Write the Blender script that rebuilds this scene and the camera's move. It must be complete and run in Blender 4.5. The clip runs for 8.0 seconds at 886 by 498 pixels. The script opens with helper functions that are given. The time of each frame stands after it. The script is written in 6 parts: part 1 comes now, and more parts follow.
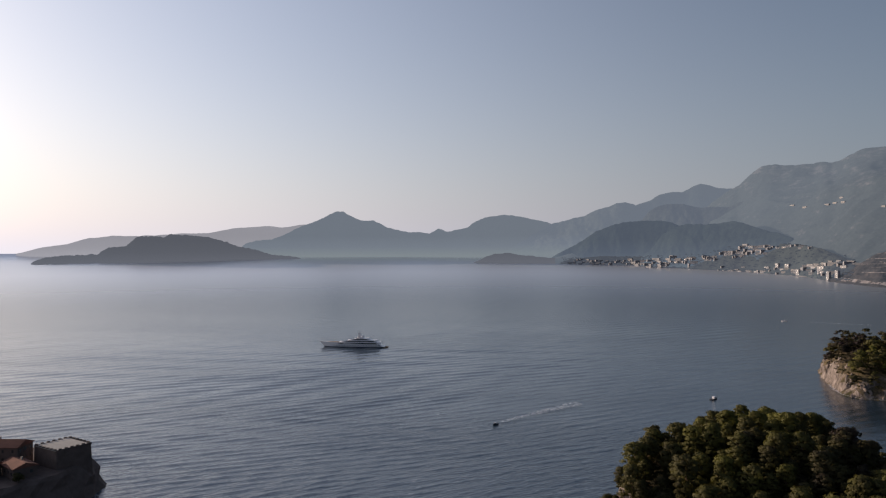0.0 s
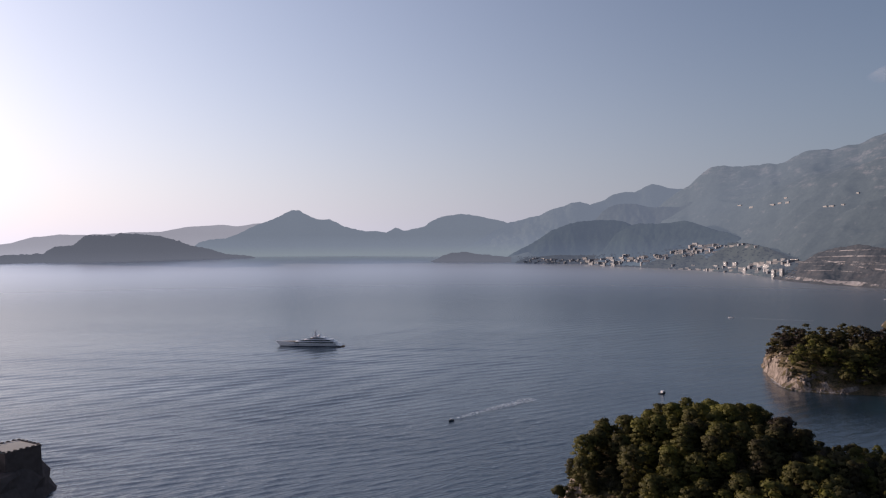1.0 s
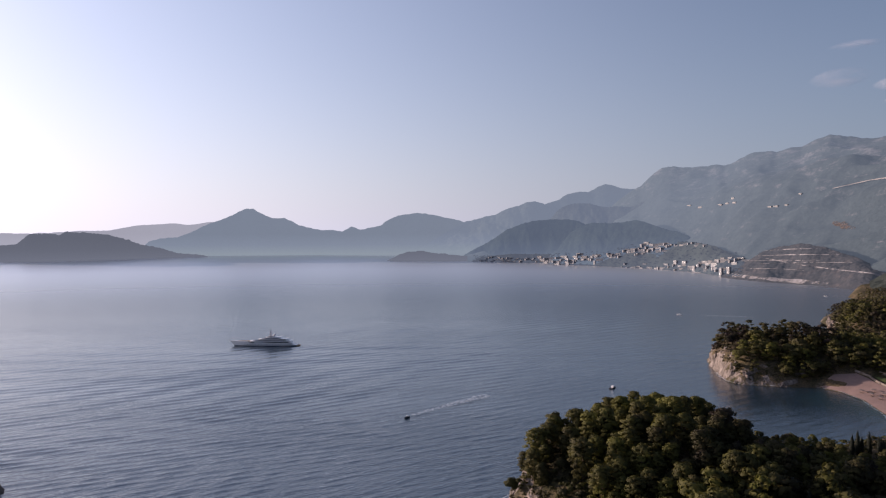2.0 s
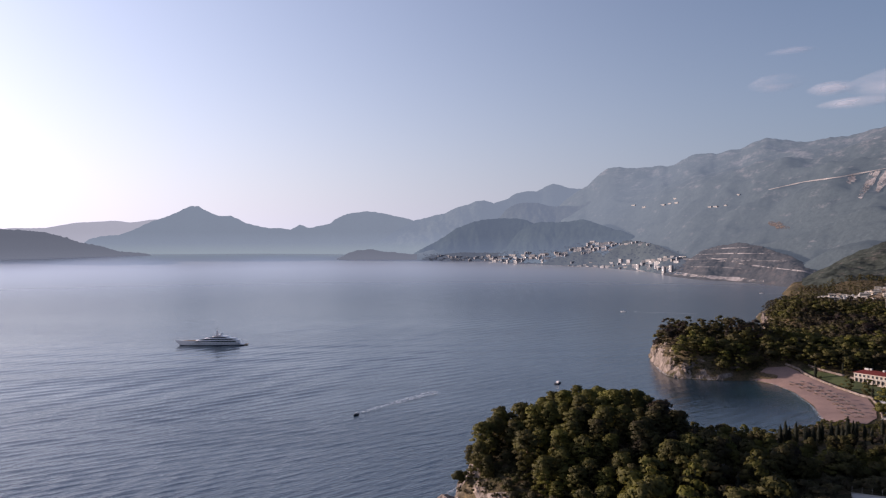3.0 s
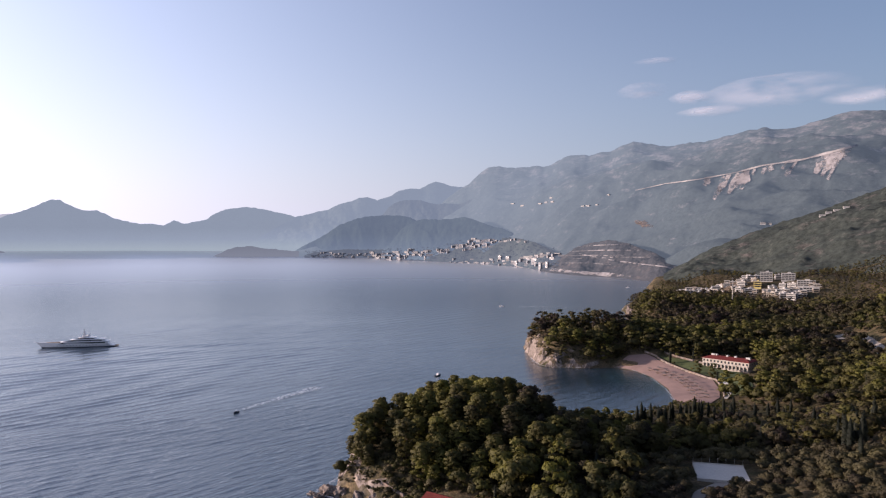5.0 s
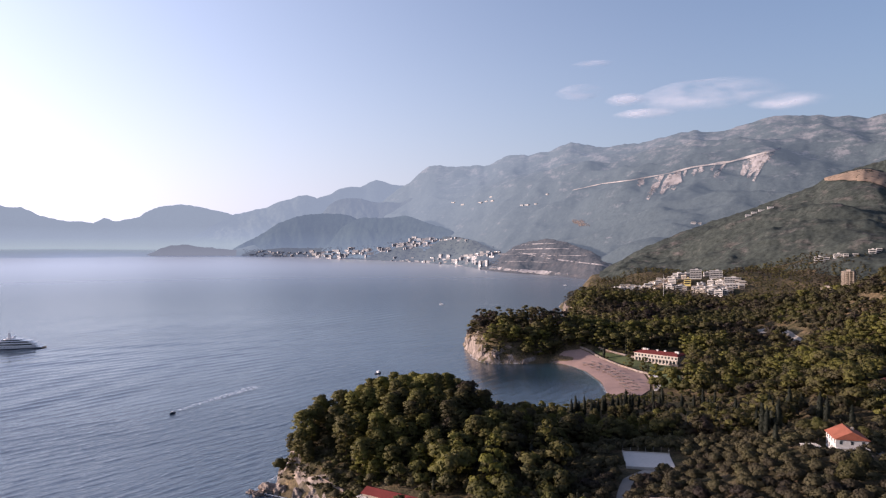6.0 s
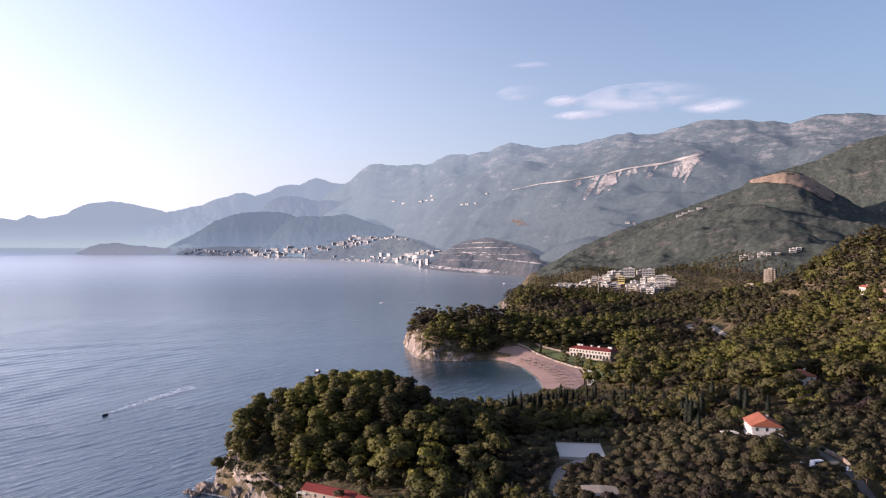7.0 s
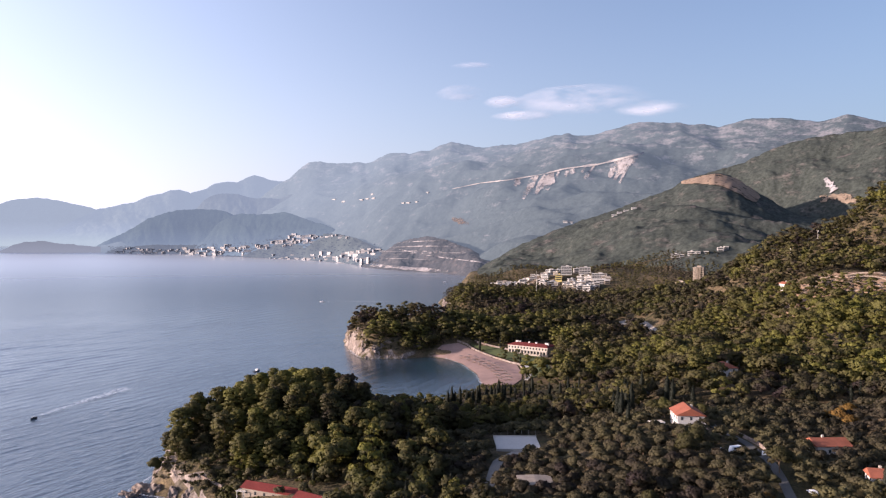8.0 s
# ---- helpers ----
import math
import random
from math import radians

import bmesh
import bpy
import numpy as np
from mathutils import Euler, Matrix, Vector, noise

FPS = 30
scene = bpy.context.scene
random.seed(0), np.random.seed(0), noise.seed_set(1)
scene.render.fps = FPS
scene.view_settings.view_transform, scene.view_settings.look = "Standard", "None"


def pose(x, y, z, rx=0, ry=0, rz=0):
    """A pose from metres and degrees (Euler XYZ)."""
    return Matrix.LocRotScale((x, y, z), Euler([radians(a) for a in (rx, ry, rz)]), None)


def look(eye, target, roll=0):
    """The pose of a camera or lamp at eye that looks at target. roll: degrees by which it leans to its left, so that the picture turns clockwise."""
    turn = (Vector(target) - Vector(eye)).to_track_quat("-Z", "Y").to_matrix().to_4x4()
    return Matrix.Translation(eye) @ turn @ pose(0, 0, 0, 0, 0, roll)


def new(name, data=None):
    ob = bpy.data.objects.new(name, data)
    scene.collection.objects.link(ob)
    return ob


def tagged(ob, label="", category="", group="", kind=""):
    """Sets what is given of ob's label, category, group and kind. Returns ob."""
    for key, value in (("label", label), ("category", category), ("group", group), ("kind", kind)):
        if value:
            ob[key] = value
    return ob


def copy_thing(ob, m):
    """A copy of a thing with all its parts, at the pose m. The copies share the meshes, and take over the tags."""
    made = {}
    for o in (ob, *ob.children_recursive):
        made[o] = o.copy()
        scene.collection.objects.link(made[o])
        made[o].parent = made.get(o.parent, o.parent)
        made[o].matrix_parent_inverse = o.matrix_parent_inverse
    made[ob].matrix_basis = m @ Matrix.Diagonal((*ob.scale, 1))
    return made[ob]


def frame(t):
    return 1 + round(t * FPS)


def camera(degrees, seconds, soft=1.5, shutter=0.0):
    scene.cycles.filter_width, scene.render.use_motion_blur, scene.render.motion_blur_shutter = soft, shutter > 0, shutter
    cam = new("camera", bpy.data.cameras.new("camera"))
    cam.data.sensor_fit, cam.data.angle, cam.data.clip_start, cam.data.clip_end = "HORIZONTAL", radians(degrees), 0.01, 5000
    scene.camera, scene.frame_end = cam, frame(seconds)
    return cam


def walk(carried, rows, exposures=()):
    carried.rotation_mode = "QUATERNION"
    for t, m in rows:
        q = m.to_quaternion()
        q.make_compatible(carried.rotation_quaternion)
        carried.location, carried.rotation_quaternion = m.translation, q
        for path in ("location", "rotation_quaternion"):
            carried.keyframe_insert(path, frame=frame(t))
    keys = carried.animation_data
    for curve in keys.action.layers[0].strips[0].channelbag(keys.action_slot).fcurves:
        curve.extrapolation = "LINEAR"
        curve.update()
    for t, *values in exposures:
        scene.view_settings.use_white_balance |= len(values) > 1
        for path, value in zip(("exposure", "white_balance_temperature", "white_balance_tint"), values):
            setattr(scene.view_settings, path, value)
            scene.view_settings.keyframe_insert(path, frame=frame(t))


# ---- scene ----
# Camera and its way: a drone that flies slowly backwards and turns to its right.
cam = camera(64.2, 8.0, soft=1.2, shutter=0.25)
WAY = [
    (0.0, 0.0, 0.0, 130.0, 0.0, -0.15, 0.16),
    (0.5, 0.3, -3.05, 130.0, 1.73, -0.20, 0.17),
    (1.0, 0.6, -6.2, 129.9, 3.48, -0.24, 0.18),
    (1.5, 0.75, -9.4, 129.85, 5.20, -0.28, 0.20),
    (3.0, 0.25, -19.45, 129.8, 11.09, -0.46, 0.08),
    (3.5, -0.2, -22.9, 129.75, 13.38, -0.52, 0.03),
    (4.0, -0.75, -26.3, 129.7, 15.74, -0.59, 0.0),
    (4.5, -1.3, -29.65, 129.6, 18.12, -0.65, -0.02),
    (6.0, -3.6, -39.3, 129.45, 25.30, -0.82, -0.10),
    (6.5, -4.75, -42.5, 129.38, 27.68, -0.86, -0.17),
    (7.0, -6.1, -45.65, 129.3, 30.11, -0.90, -0.25),
    (7.5, -7.57, -48.7, 129.27, 32.53, -0.94, -0.31),
    (8.0, -9.15, -51.65, 129.25, 34.89, -0.99, -0.35),
]
EXPOSURES = [(0.0, -0.12, 7080, 21), (1.5, 0.14, 6680, 27), (4.5, 0.58, 6640, 28), (8.0, 1.2, 6660, 29)]
walk(cam, [(t, pose(x, y, z, 90 + p, r, -yaw)) for t, x, y, z, yaw, p, r in WAY], EXPOSURES)

# ---- world and sun ----
SUN_AZ, SUN_EL = radians(-62), radians(10.5)  # azimuth from +y towards +x
world = bpy.data.worlds.new("sky")
scene.world = world
world.use_nodes = True
wn = world.node_tree
sky = wn.nodes.new("ShaderNodeTexSky")
sky.sky_type = "NISHITA"
sky.sun_disc = False
sky.sun_elevation = SUN_EL
sky.sun_rotation = SUN_AZ
sky.altitude = 0
sky.air_density, sky.dust_density, sky.ozone_density = 1.0, 1.7, 2.2
to_sun = Vector((math.sin(SUN_AZ) * math.cos(SUN_EL), math.cos(SUN_AZ) * math.cos(SUN_EL), math.sin(SUN_EL)))


def sky_node(kind, op="", **sockets):
    node = wn.nodes.new(kind)
    if op:
        node.operation = op
    for k, v in sockets.items():
        sock = node.inputs[int(k[1:])]
        if hasattr(v, "links"):
            wn.links.new(v, sock)
        else:
            sock.default_value = v
    return node


# Sea haze: a pale veil that thickens towards the horizon, and a wide bright glow round the sun.
way = wn.nodes.new("ShaderNodeTexCoord").outputs["Generated"]
split = sky_node("ShaderNodeSeparateXYZ", i0=way)
low = sky_node("ShaderNodeMath", "MAXIMUM", i0=split.outputs[2], i1=0.0).outputs[0]
veil = sky_node("ShaderNodeMath", "POWER", i0=2.718, i1=sky_node("ShaderNodeMath", "MULTIPLY", i0=low, i1=-6.0).outputs[0]).outputs[0]
cosine = sky_node("ShaderNodeVectorMath", "DOT_PRODUCT", i0=way, i1=tuple(to_sun)).outputs["Value"]
half = sky_node("ShaderNodeMath", "MULTIPLY_ADD", i0=cosine, i1=0.5, i2=0.5).outputs[0]
tone = sky_node("ShaderNodeMix")
tone.data_type = "RGBA"
wn.links.new(sky_node("ShaderNodeMath", "POWER", i0=half, i1=1.6).outputs[0], tone.inputs[0])
tone.inputs[6].default_value, tone.inputs[7].default_value = (1.2, 1.8, 2.65, 1), (5.9, 5.95, 6.35, 1)
hazy = sky_node("ShaderNodeMix")
hazy.data_type = "RGBA"
wn.links.new(sky_node("ShaderNodeMath", "MULTIPLY", i0=veil, i1=0.92).outputs[0], hazy.inputs[0])
wn.links.new(sky.outputs[0], hazy.inputs[6])
wn.links.new(tone.outputs[2], hazy.inputs[7])
glow = sky_node("ShaderNodeMath", "MULTIPLY", i0=sky_node("ShaderNodeMath", "POWER", i0=half, i1=3.3).outputs[0], i1=3.1).outputs[0]
glow = sky_node("ShaderNodeVectorMath", "SCALE", i0=(0.84, 0.93, 1.10), i3=glow).outputs[0]
deep = sky_node("ShaderNodeVectorMath", "SCALE", i0=sky_node("ShaderNodeVectorMath", "MULTIPLY", i0=hazy.outputs[2], i1=(0.95, 1.0, 1.03)).outputs[0], i3=sky_node("ShaderNodeMath", "MULTIPLY_ADD", i0=half, i1=0.46, i2=0.74).outputs[0]).outputs[0]
total = sky_node("ShaderNodeVectorMath", "ADD", i0=deep, i1=glow).outputs[0]
wn.links.new(total, wn.nodes["Background"].inputs[0])
wn.nodes["Background"].inputs[1].default_value = 0.11
sun = new("sun", bpy.data.lights.new("sun", "SUN"))
sun.data.energy, sun.data.angle, sun.data.color = 5.0, radians(0.6), (1.0, 0.88, 0.72)
sun.matrix_world = look((0, 0, 400), Vector((0, 0, 400)) - to_sun)

# ---- materials ----


class Nodes:
    """A small writer of node materials."""

    def __init__(self, name, rough=0.8, spec=0.3):
        self.mat = bpy.data.materials.new(name)
        self.mat.use_nodes = True
        self.tree = self.mat.node_tree
        self.bsdf = self.tree.nodes["Principled BSDF"]
        self.bsdf.inputs["Roughness"].default_value = rough
        self.bsdf.inputs["Specular IOR Level"].default_value = spec
        self.place = self.add("ShaderNodeNewGeometry").outputs["Position"]

    def add(self, kind, **values):
        node = self.tree.nodes.new(kind)
        for k, v in values.items():
            node.inputs[k.replace("_", " ")].default_value = v
        return node

    def link(self, a, b):
        self.tree.links.new(a, b)

    def noise(self, size, detail=4.0, stretch=None, rough=0.55):
        """Noise with lumps about size metres across."""
        n = self.add("ShaderNodeTexNoise", Scale=1.0 / size, Detail=detail, Roughness=rough)
        if stretch:
            turn, m = self.add("ShaderNodeMapping"), self.add("ShaderNodeMapping")
            turn.inputs["Rotation"].default_value = (0, 0, radians(stretch[3]) if len(stretch) > 3 else 0)
            m.inputs["Scale"].default_value = stretch[:3]
            self.link(self.place, turn.inputs["Vector"])
            self.link(turn.outputs[0], m.inputs["Vector"])
            self.link(m.outputs[0], n.inputs["Vector"])
        else:
            self.link(self.place, n.inputs["Vector"])
        return n.outputs["Fac"]

    def ramp(self, fac, stops):
        r = self.add("ShaderNodeValToRGB")
        e = r.color_ramp.elements
        while len(e) < len(stops):
            e.new(0.5)
        for el, (p, c) in zip(e, stops):
            el.position, el.color = p, (*c, 1) if len(c) == 3 else c
        self.link(fac, r.inputs[0])
        return r.outputs[0]

    def mix(self, fac, a, b, mode="MIX"):
        m = self.add("ShaderNodeMix")
        m.data_type, m.blend_type = "RGBA", mode
        for val, sock in ((fac, m.inputs["Factor"]), (a, m.inputs[6]), (b, m.inputs[7])):
            if hasattr(val, "links"):
                self.link(val, sock)
            elif isinstance(val, tuple):
                sock.default_value = (*val, 1)
            else:
                sock.default_value = val
        return m.outputs[2]

    def maths(self, op, a, b=0.0, clamp=False):
        m = self.add("ShaderNodeMath")
        m.operation, m.use_clamp = op, clamp
        for val, sock in ((a, m.inputs[0]), (b, m.inputs[1])):
            if hasattr(val, "links"):
                self.link(val, sock)
            else:
                sock.default_value = val
        return m.outputs[0]

    def bump(self, height, strength=0.5, distance=0.1):
        b = self.add("ShaderNodeBump", Strength=strength, Distance=distance)
        self.link(height, b.inputs["Height"])
        self.link(b.outputs[0], self.bsdf.inputs["Normal"])

    def colour(self, c):
        if hasattr(c, "links"):
            self.link(c, self.bsdf.inputs["Base Color"])
        else:
            self.bsdf.inputs["Base Color"].default_value = (*c, 1)
        return self


def shade(c, k):
    return tuple(min(1.0, v * k) for v in c)


def plain(name, c, rough=0.7, size=1.5, spread=0.25, spec=0.3, metal=0.0, bump=0.0):
    """A surface of one paint or stone with grain and stains at two scales."""
    n = Nodes(name, rough, spec)
    big, fine = n.noise(size * 4, 3), n.noise(size * 0.35, 4)
    col = n.mix(n.ramp(big, [(0.3, (0, 0, 0)), (0.7, (1, 1, 1))]), shade(c, 1 - spread), shade(c, 1 + spread * 0.5))
    n.colour(n.mix(0.35, col, n.ramp(fine, [(0.25, shade(c, 0.6)), (0.75, shade(c, 1.25))])))
    n.bsdf.inputs["Metallic"].default_value = metal
    if bump:
        n.bump(fine, 0.6, bump)
    return n.mat


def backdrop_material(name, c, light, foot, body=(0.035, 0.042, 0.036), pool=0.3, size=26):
    """A far wooded hill with haze painted in as glow, thicker low down; foot: where its slope begins."""
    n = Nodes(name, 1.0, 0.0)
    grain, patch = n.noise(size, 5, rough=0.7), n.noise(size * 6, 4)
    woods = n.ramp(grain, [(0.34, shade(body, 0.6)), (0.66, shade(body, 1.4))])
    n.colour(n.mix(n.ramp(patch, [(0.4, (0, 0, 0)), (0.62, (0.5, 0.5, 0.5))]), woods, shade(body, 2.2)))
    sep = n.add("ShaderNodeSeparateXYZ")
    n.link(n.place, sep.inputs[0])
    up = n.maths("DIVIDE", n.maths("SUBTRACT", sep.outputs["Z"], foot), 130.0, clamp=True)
    haze_glow = n.ramp(up, [(0.0, shade(c, 0.8 + pool)), (0.45, shade(c, 0.8 + pool * 0.35)), (1.0, shade(c, 0.8))])
    n.link(haze_glow, n.bsdf.inputs["Emission Color"])
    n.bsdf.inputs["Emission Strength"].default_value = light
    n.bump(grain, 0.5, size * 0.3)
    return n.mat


def hill_material(name, wood, rock, rock_share, size, contrast=0.5, rise=None, haze_glow=None):
    """Scrub woods with pale rock breaking through; rise: between which heights the rock takes over."""
    n = Nodes(name, 0.95, 0.05)
    grain, patch = n.noise(size, 7, rough=0.75), n.noise(size * 6, 6, (1, 1, 2.6), 0.68)
    green = n.ramp(grain, [(0.3, shade(wood, 1 - contrast)), (0.5, wood), (0.72, shade(wood, 1 + contrast))])
    amount = n.maths("ADD", n.maths("MULTIPLY", patch, 1.1), n.maths("MULTIPLY", n.maths("SUBTRACT", grain, 0.5), 0.35))
    if rise:
        sep = n.add("ShaderNodeSeparateXYZ")
        n.link(n.place, sep.inputs[0])
        high = n.maths("DIVIDE", n.maths("SUBTRACT", sep.outputs["Z"], rise[0]), rise[1] - rise[0], clamp=True)
        amount = n.maths("ADD", amount, n.maths("MULTIPLY", high, rise[2]))
    fac = n.ramp(amount, [(max(0.0, 0.63 - rock_share * 0.35), (0, 0, 0)), (0.80 - rock_share * 0.3, (1, 1, 1))])
    stone = n.ramp(grain, [(0.35, shade(rock, 1 - contrast * 0.7)), (0.65, rock)])
    col = n.mix(fac, green, stone)
    if haze_glow:  # haze painted as glow, growing towards the far end of the range
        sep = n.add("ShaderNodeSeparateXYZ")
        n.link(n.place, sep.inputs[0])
        far = n.maths("DIVIDE", n.maths("SUBTRACT", sep.outputs["Y"], haze_glow[0]), haze_glow[1] - haze_glow[0], clamp=True)
        n.link(n.ramp(far, [(0.0, shade(haze_glow[2], 0.16)), (0.5, shade(haze_glow[2], 0.5)), (1.0, haze_glow[2])]), n.bsdf.inputs["Emission Color"])
        n.bsdf.inputs["Emission Strength"].default_value = haze_glow[3]
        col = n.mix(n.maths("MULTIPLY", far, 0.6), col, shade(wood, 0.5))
    n.colour(col)
    n.bump(grain, contrast * 0.5, size * 0.28)
    return n.mat


def leaf_material(name, dark, light, gloss=0.7):
    """Foliage that varies from tree to tree and from spray to spray."""
    n = Nodes(name, gloss, 0.2)
    info = n.add("ShaderNodeObjectInfo").outputs["Random"]
    isl = n.add("ShaderNodeNewGeometry").outputs["Random Per Island"]
    fine = n.noise(9, 3)
    lump = n.ramp(n.noise(13, 2), [(0.36, (0, 0, 0)), (0.66, (1, 1, 1))])
    wide = n.ramp(n.noise(75, 3), [(0.36, (0, 0, 0)), (0.64, (1, 1, 1))])
    f = n.maths("ADD", n.maths("MULTIPLY", isl, 0.1), n.maths("ADD", n.maths("MULTIPLY", fine, 0.2), n.maths("MULTIPLY", info, 0.25)))
    f = n.maths("ADD", f, n.maths("ADD", n.maths("MULTIPLY", lump, 0.22), n.maths("MULTIPLY", wide, 0.34)))
    tone = n.ramp(f, [(0.2, dark), (0.58, tuple(0.5 * a + 0.5 * b for a, b in zip(dark, light))), (0.92, light)])
    n.colour(tone)
    through_leaf, mixer = n.add("ShaderNodeBsdfTranslucent"), n.add("ShaderNodeMixShader")
    n.link(tone, through_leaf.inputs["Color"])
    mixer.inputs[0].default_value = 0.38
    n.link(n.bsdf.outputs[0], mixer.inputs[1])
    n.link(through_leaf.outputs[0], mixer.inputs[2])
    n.link(mixer.outputs[0], n.tree.nodes["Material Output"].inputs[0])
    return n.mat


def water_material():
    n = Nodes("sea_water", 0.12, 1.0)
    n.bsdf.inputs["IOR"].default_value = 1.5
    # wind waves and ripples, calmer in slicks, faded with distance to brighten far sea
    waves = n.noise(3.2, 4, (0.3, 1.5, 1, -28), 0.6)
    ripple = n.noise(2.2, 3, (0.6, 1.3, 1, -18), 0.6)
    slick = n.ramp(n.noise(420, 4, (0.45, 1.6, 1, 12), 0.6), [(0.35, (0.35, 0.35, 0.35)), (0.65, (1, 1, 1))])
    reach = n.add("ShaderNodeVectorMath")
    reach.operation = "LENGTH"
    n.link(n.place, reach.inputs[0])
    calm = n.ramp(n.maths("DIVIDE", reach.outputs["Value"], 4000), [(0.1, (1, 1, 1)), (0.2, (0.55, 0.55, 0.55)), (0.35, (0.22, 0.22, 0.22)), (0.6, (0.07, 0.07, 0.07)), (0.9, (0.03, 0.03, 0.03))])
    h = n.maths("ADD", n.maths("MULTIPLY", waves, 0.38), n.maths("MULTIPLY", ripple, 0.16))
    n.bump(n.maths("MULTIPLY", h, n.maths("MULTIPLY", slick, calm)), 1.0, 2.0)
    # IOR pushed past water's with distance, brightening the far sheet that leans up
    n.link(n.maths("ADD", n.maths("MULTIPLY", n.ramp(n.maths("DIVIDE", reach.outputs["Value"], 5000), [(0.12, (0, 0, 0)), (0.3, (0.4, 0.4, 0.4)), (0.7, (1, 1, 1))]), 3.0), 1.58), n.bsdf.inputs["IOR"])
    n.link(n.ramp(n.maths("DIVIDE", reach.outputs["Value"], 4000), [(0.1, (0.05, 0.05, 0.05)), (0.35, (0.2, 0.2, 0.2)), (0.8, (0.34, 0.34, 0.34))]), n.bsdf.inputs["Roughness"])
    # pale shallows off the beach; bay beyond coloured darker for the headland's reflection
    sub = n.add("ShaderNodeVectorMath")
    sub.operation = "DISTANCE"
    n.link(n.place, sub.inputs[0])
    sub.inputs[1].default_value = (455, 490, 0)
    near = n.maths("ADD", sub.outputs["Value"], n.maths("MULTIPLY", n.noise(25, 3), 40))
    n.colour(n.ramp(n.maths("DIVIDE", near, 400), [(0.10, (0.10, 0.20, 0.20)), (0.19, (0.04, 0.09, 0.105)), (0.30, (0.018, 0.038, 0.056)), (0.62, (0.026, 0.050, 0.074))]))
    return n.mat


def cliff_material(name, pale, dark):
    """Weathered limestone: upright cracks, ledges and rust stains."""
    n = Nodes(name, 0.92, 0.15)
    cracks, ledges, grain = n.noise(3.6, 6, (1, 1, 0.22), 0.72), n.noise(5.0, 4, (0.4, 0.4, 2.2), 0.6), n.noise(0.9, 4)
    f = n.maths("ADD", n.maths("MULTIPLY", cracks, 0.62), n.maths("ADD", n.maths("MULTIPLY", ledges, 0.28), n.maths("MULTIPLY", grain, 0.1)))
    stone = n.ramp(f, [(0.38, dark), (0.48, tuple(0.55 * a + 0.45 * b for a, b in zip(pale, dark))), (0.62, pale)])
    rust = n.ramp(n.noise(9, 4), [(0.52, (0, 0, 0)), (0.72, (0.6, 0.6, 0.6))])
    n.colour(n.mix(rust, stone, (0.17, 0.11, 0.075)))
    n.bump(f, 1.0, 1.6)
    return n.mat


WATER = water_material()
LIMESTONE = cliff_material("pale_limestone", (0.27, 0.225, 0.20), (0.06, 0.048, 0.044))
SAND = plain("pink_shingle", (0.26, 0.178, 0.158), 0.95, 2.5, 0.2, 0.1, 0.0, 0.05)
WHITE_WALL = plain("white_render_wall", (0.42, 0.405, 0.39), 0.85, 2.0, 0.15)
CREAM_WALL = plain("cream_render_wall", (0.36, 0.315, 0.27), 0.85, 2.0, 0.15)
YELLOW_WALL = plain("yellow_render_wall", (0.55, 0.44, 0.17), 0.85, 2.0, 0.15)
STONE_WALL = plain("grey_stone_wall", (0.24, 0.20, 0.165), 0.9, 0.8, 0.35, 0.2, 0.0, 0.05)
# grey wall stone with the islet's backlit shade put into its colour
ISLET_STONE = plain("shaded_islet_stone", (0.135, 0.098, 0.085), 0.9, 0.8, 0.35, 0.2, 0.0, 0.05)
CONCRETE = plain("grey_concrete", (0.40, 0.38, 0.35), 0.9, 2.0, 0.2)
# terracotta colour darkened because the islet roofs are seen against the light
BACKLIT_TILES = plain("backlit_roof_tiles", (0.20, 0.085, 0.06), 0.9, 1.2, 0.4, 0.2)
PALE_CONCRETE = plain("pale_court_slab", (0.43, 0.41, 0.385), 0.85, 3.0, 0.12)
ASPHALT = plain("grey_asphalt", (0.09, 0.088, 0.085), 0.9, 1.5, 0.25)
TERRACOTTA = plain("terracotta_roof_tiles", (0.25, 0.082, 0.05), 0.85, 1.2, 0.35, 0.2)
RED_ROOF = plain("red_metal_roof", (0.145, 0.028, 0.024), 0.8, 2.0, 0.25, 0.15)
GLASS_DARK = plain("dark_window_glass", (0.03, 0.035, 0.04), 0.12, 1.0, 0.2, 0.6)
SHIP_WHITE = plain("glossy_white_hull_paint", (0.74, 0.72, 0.73), 0.25, 3.0, 0.06, 0.5)
SHIP_DARK = plain("tinted_ship_glass", (0.015, 0.017, 0.02), 0.1, 3.0, 0.1, 0.6)
SHIP_NAVY = plain("dark_boot_stripe", (0.03, 0.035, 0.05), 0.4, 3.0, 0.1)
TEAK = plain("teak_deck", (0.34, 0.23, 0.14), 0.7, 0.6, 0.2)
BARK = plain("brown_bark", (0.13, 0.09, 0.06), 0.95, 0.4, 0.3)
GRASS = plain("mown_lawn", (0.065, 0.082, 0.03), 0.95, 2.0, 0.3)
PINE = leaf_material("pine_needles", (0.025, 0.016, 0.018), (0.124, 0.121, 0.024))
OLIVE = leaf_material("olive_leaves", (0.027, 0.020, 0.018), (0.110, 0.101, 0.044))
CYPRESS = leaf_material("cypress_foliage", (0.012, 0.016, 0.012), (0.032, 0.036, 0.024))
BROADLEAF = leaf_material("broad_leaves", (0.023, 0.015, 0.017), (0.090, 0.092, 0.019))
AUTUMN = leaf_material("autumn_leaves", (0.10, 0.055, 0.015), (0.27, 0.16, 0.035))

# ---- building blocks ----


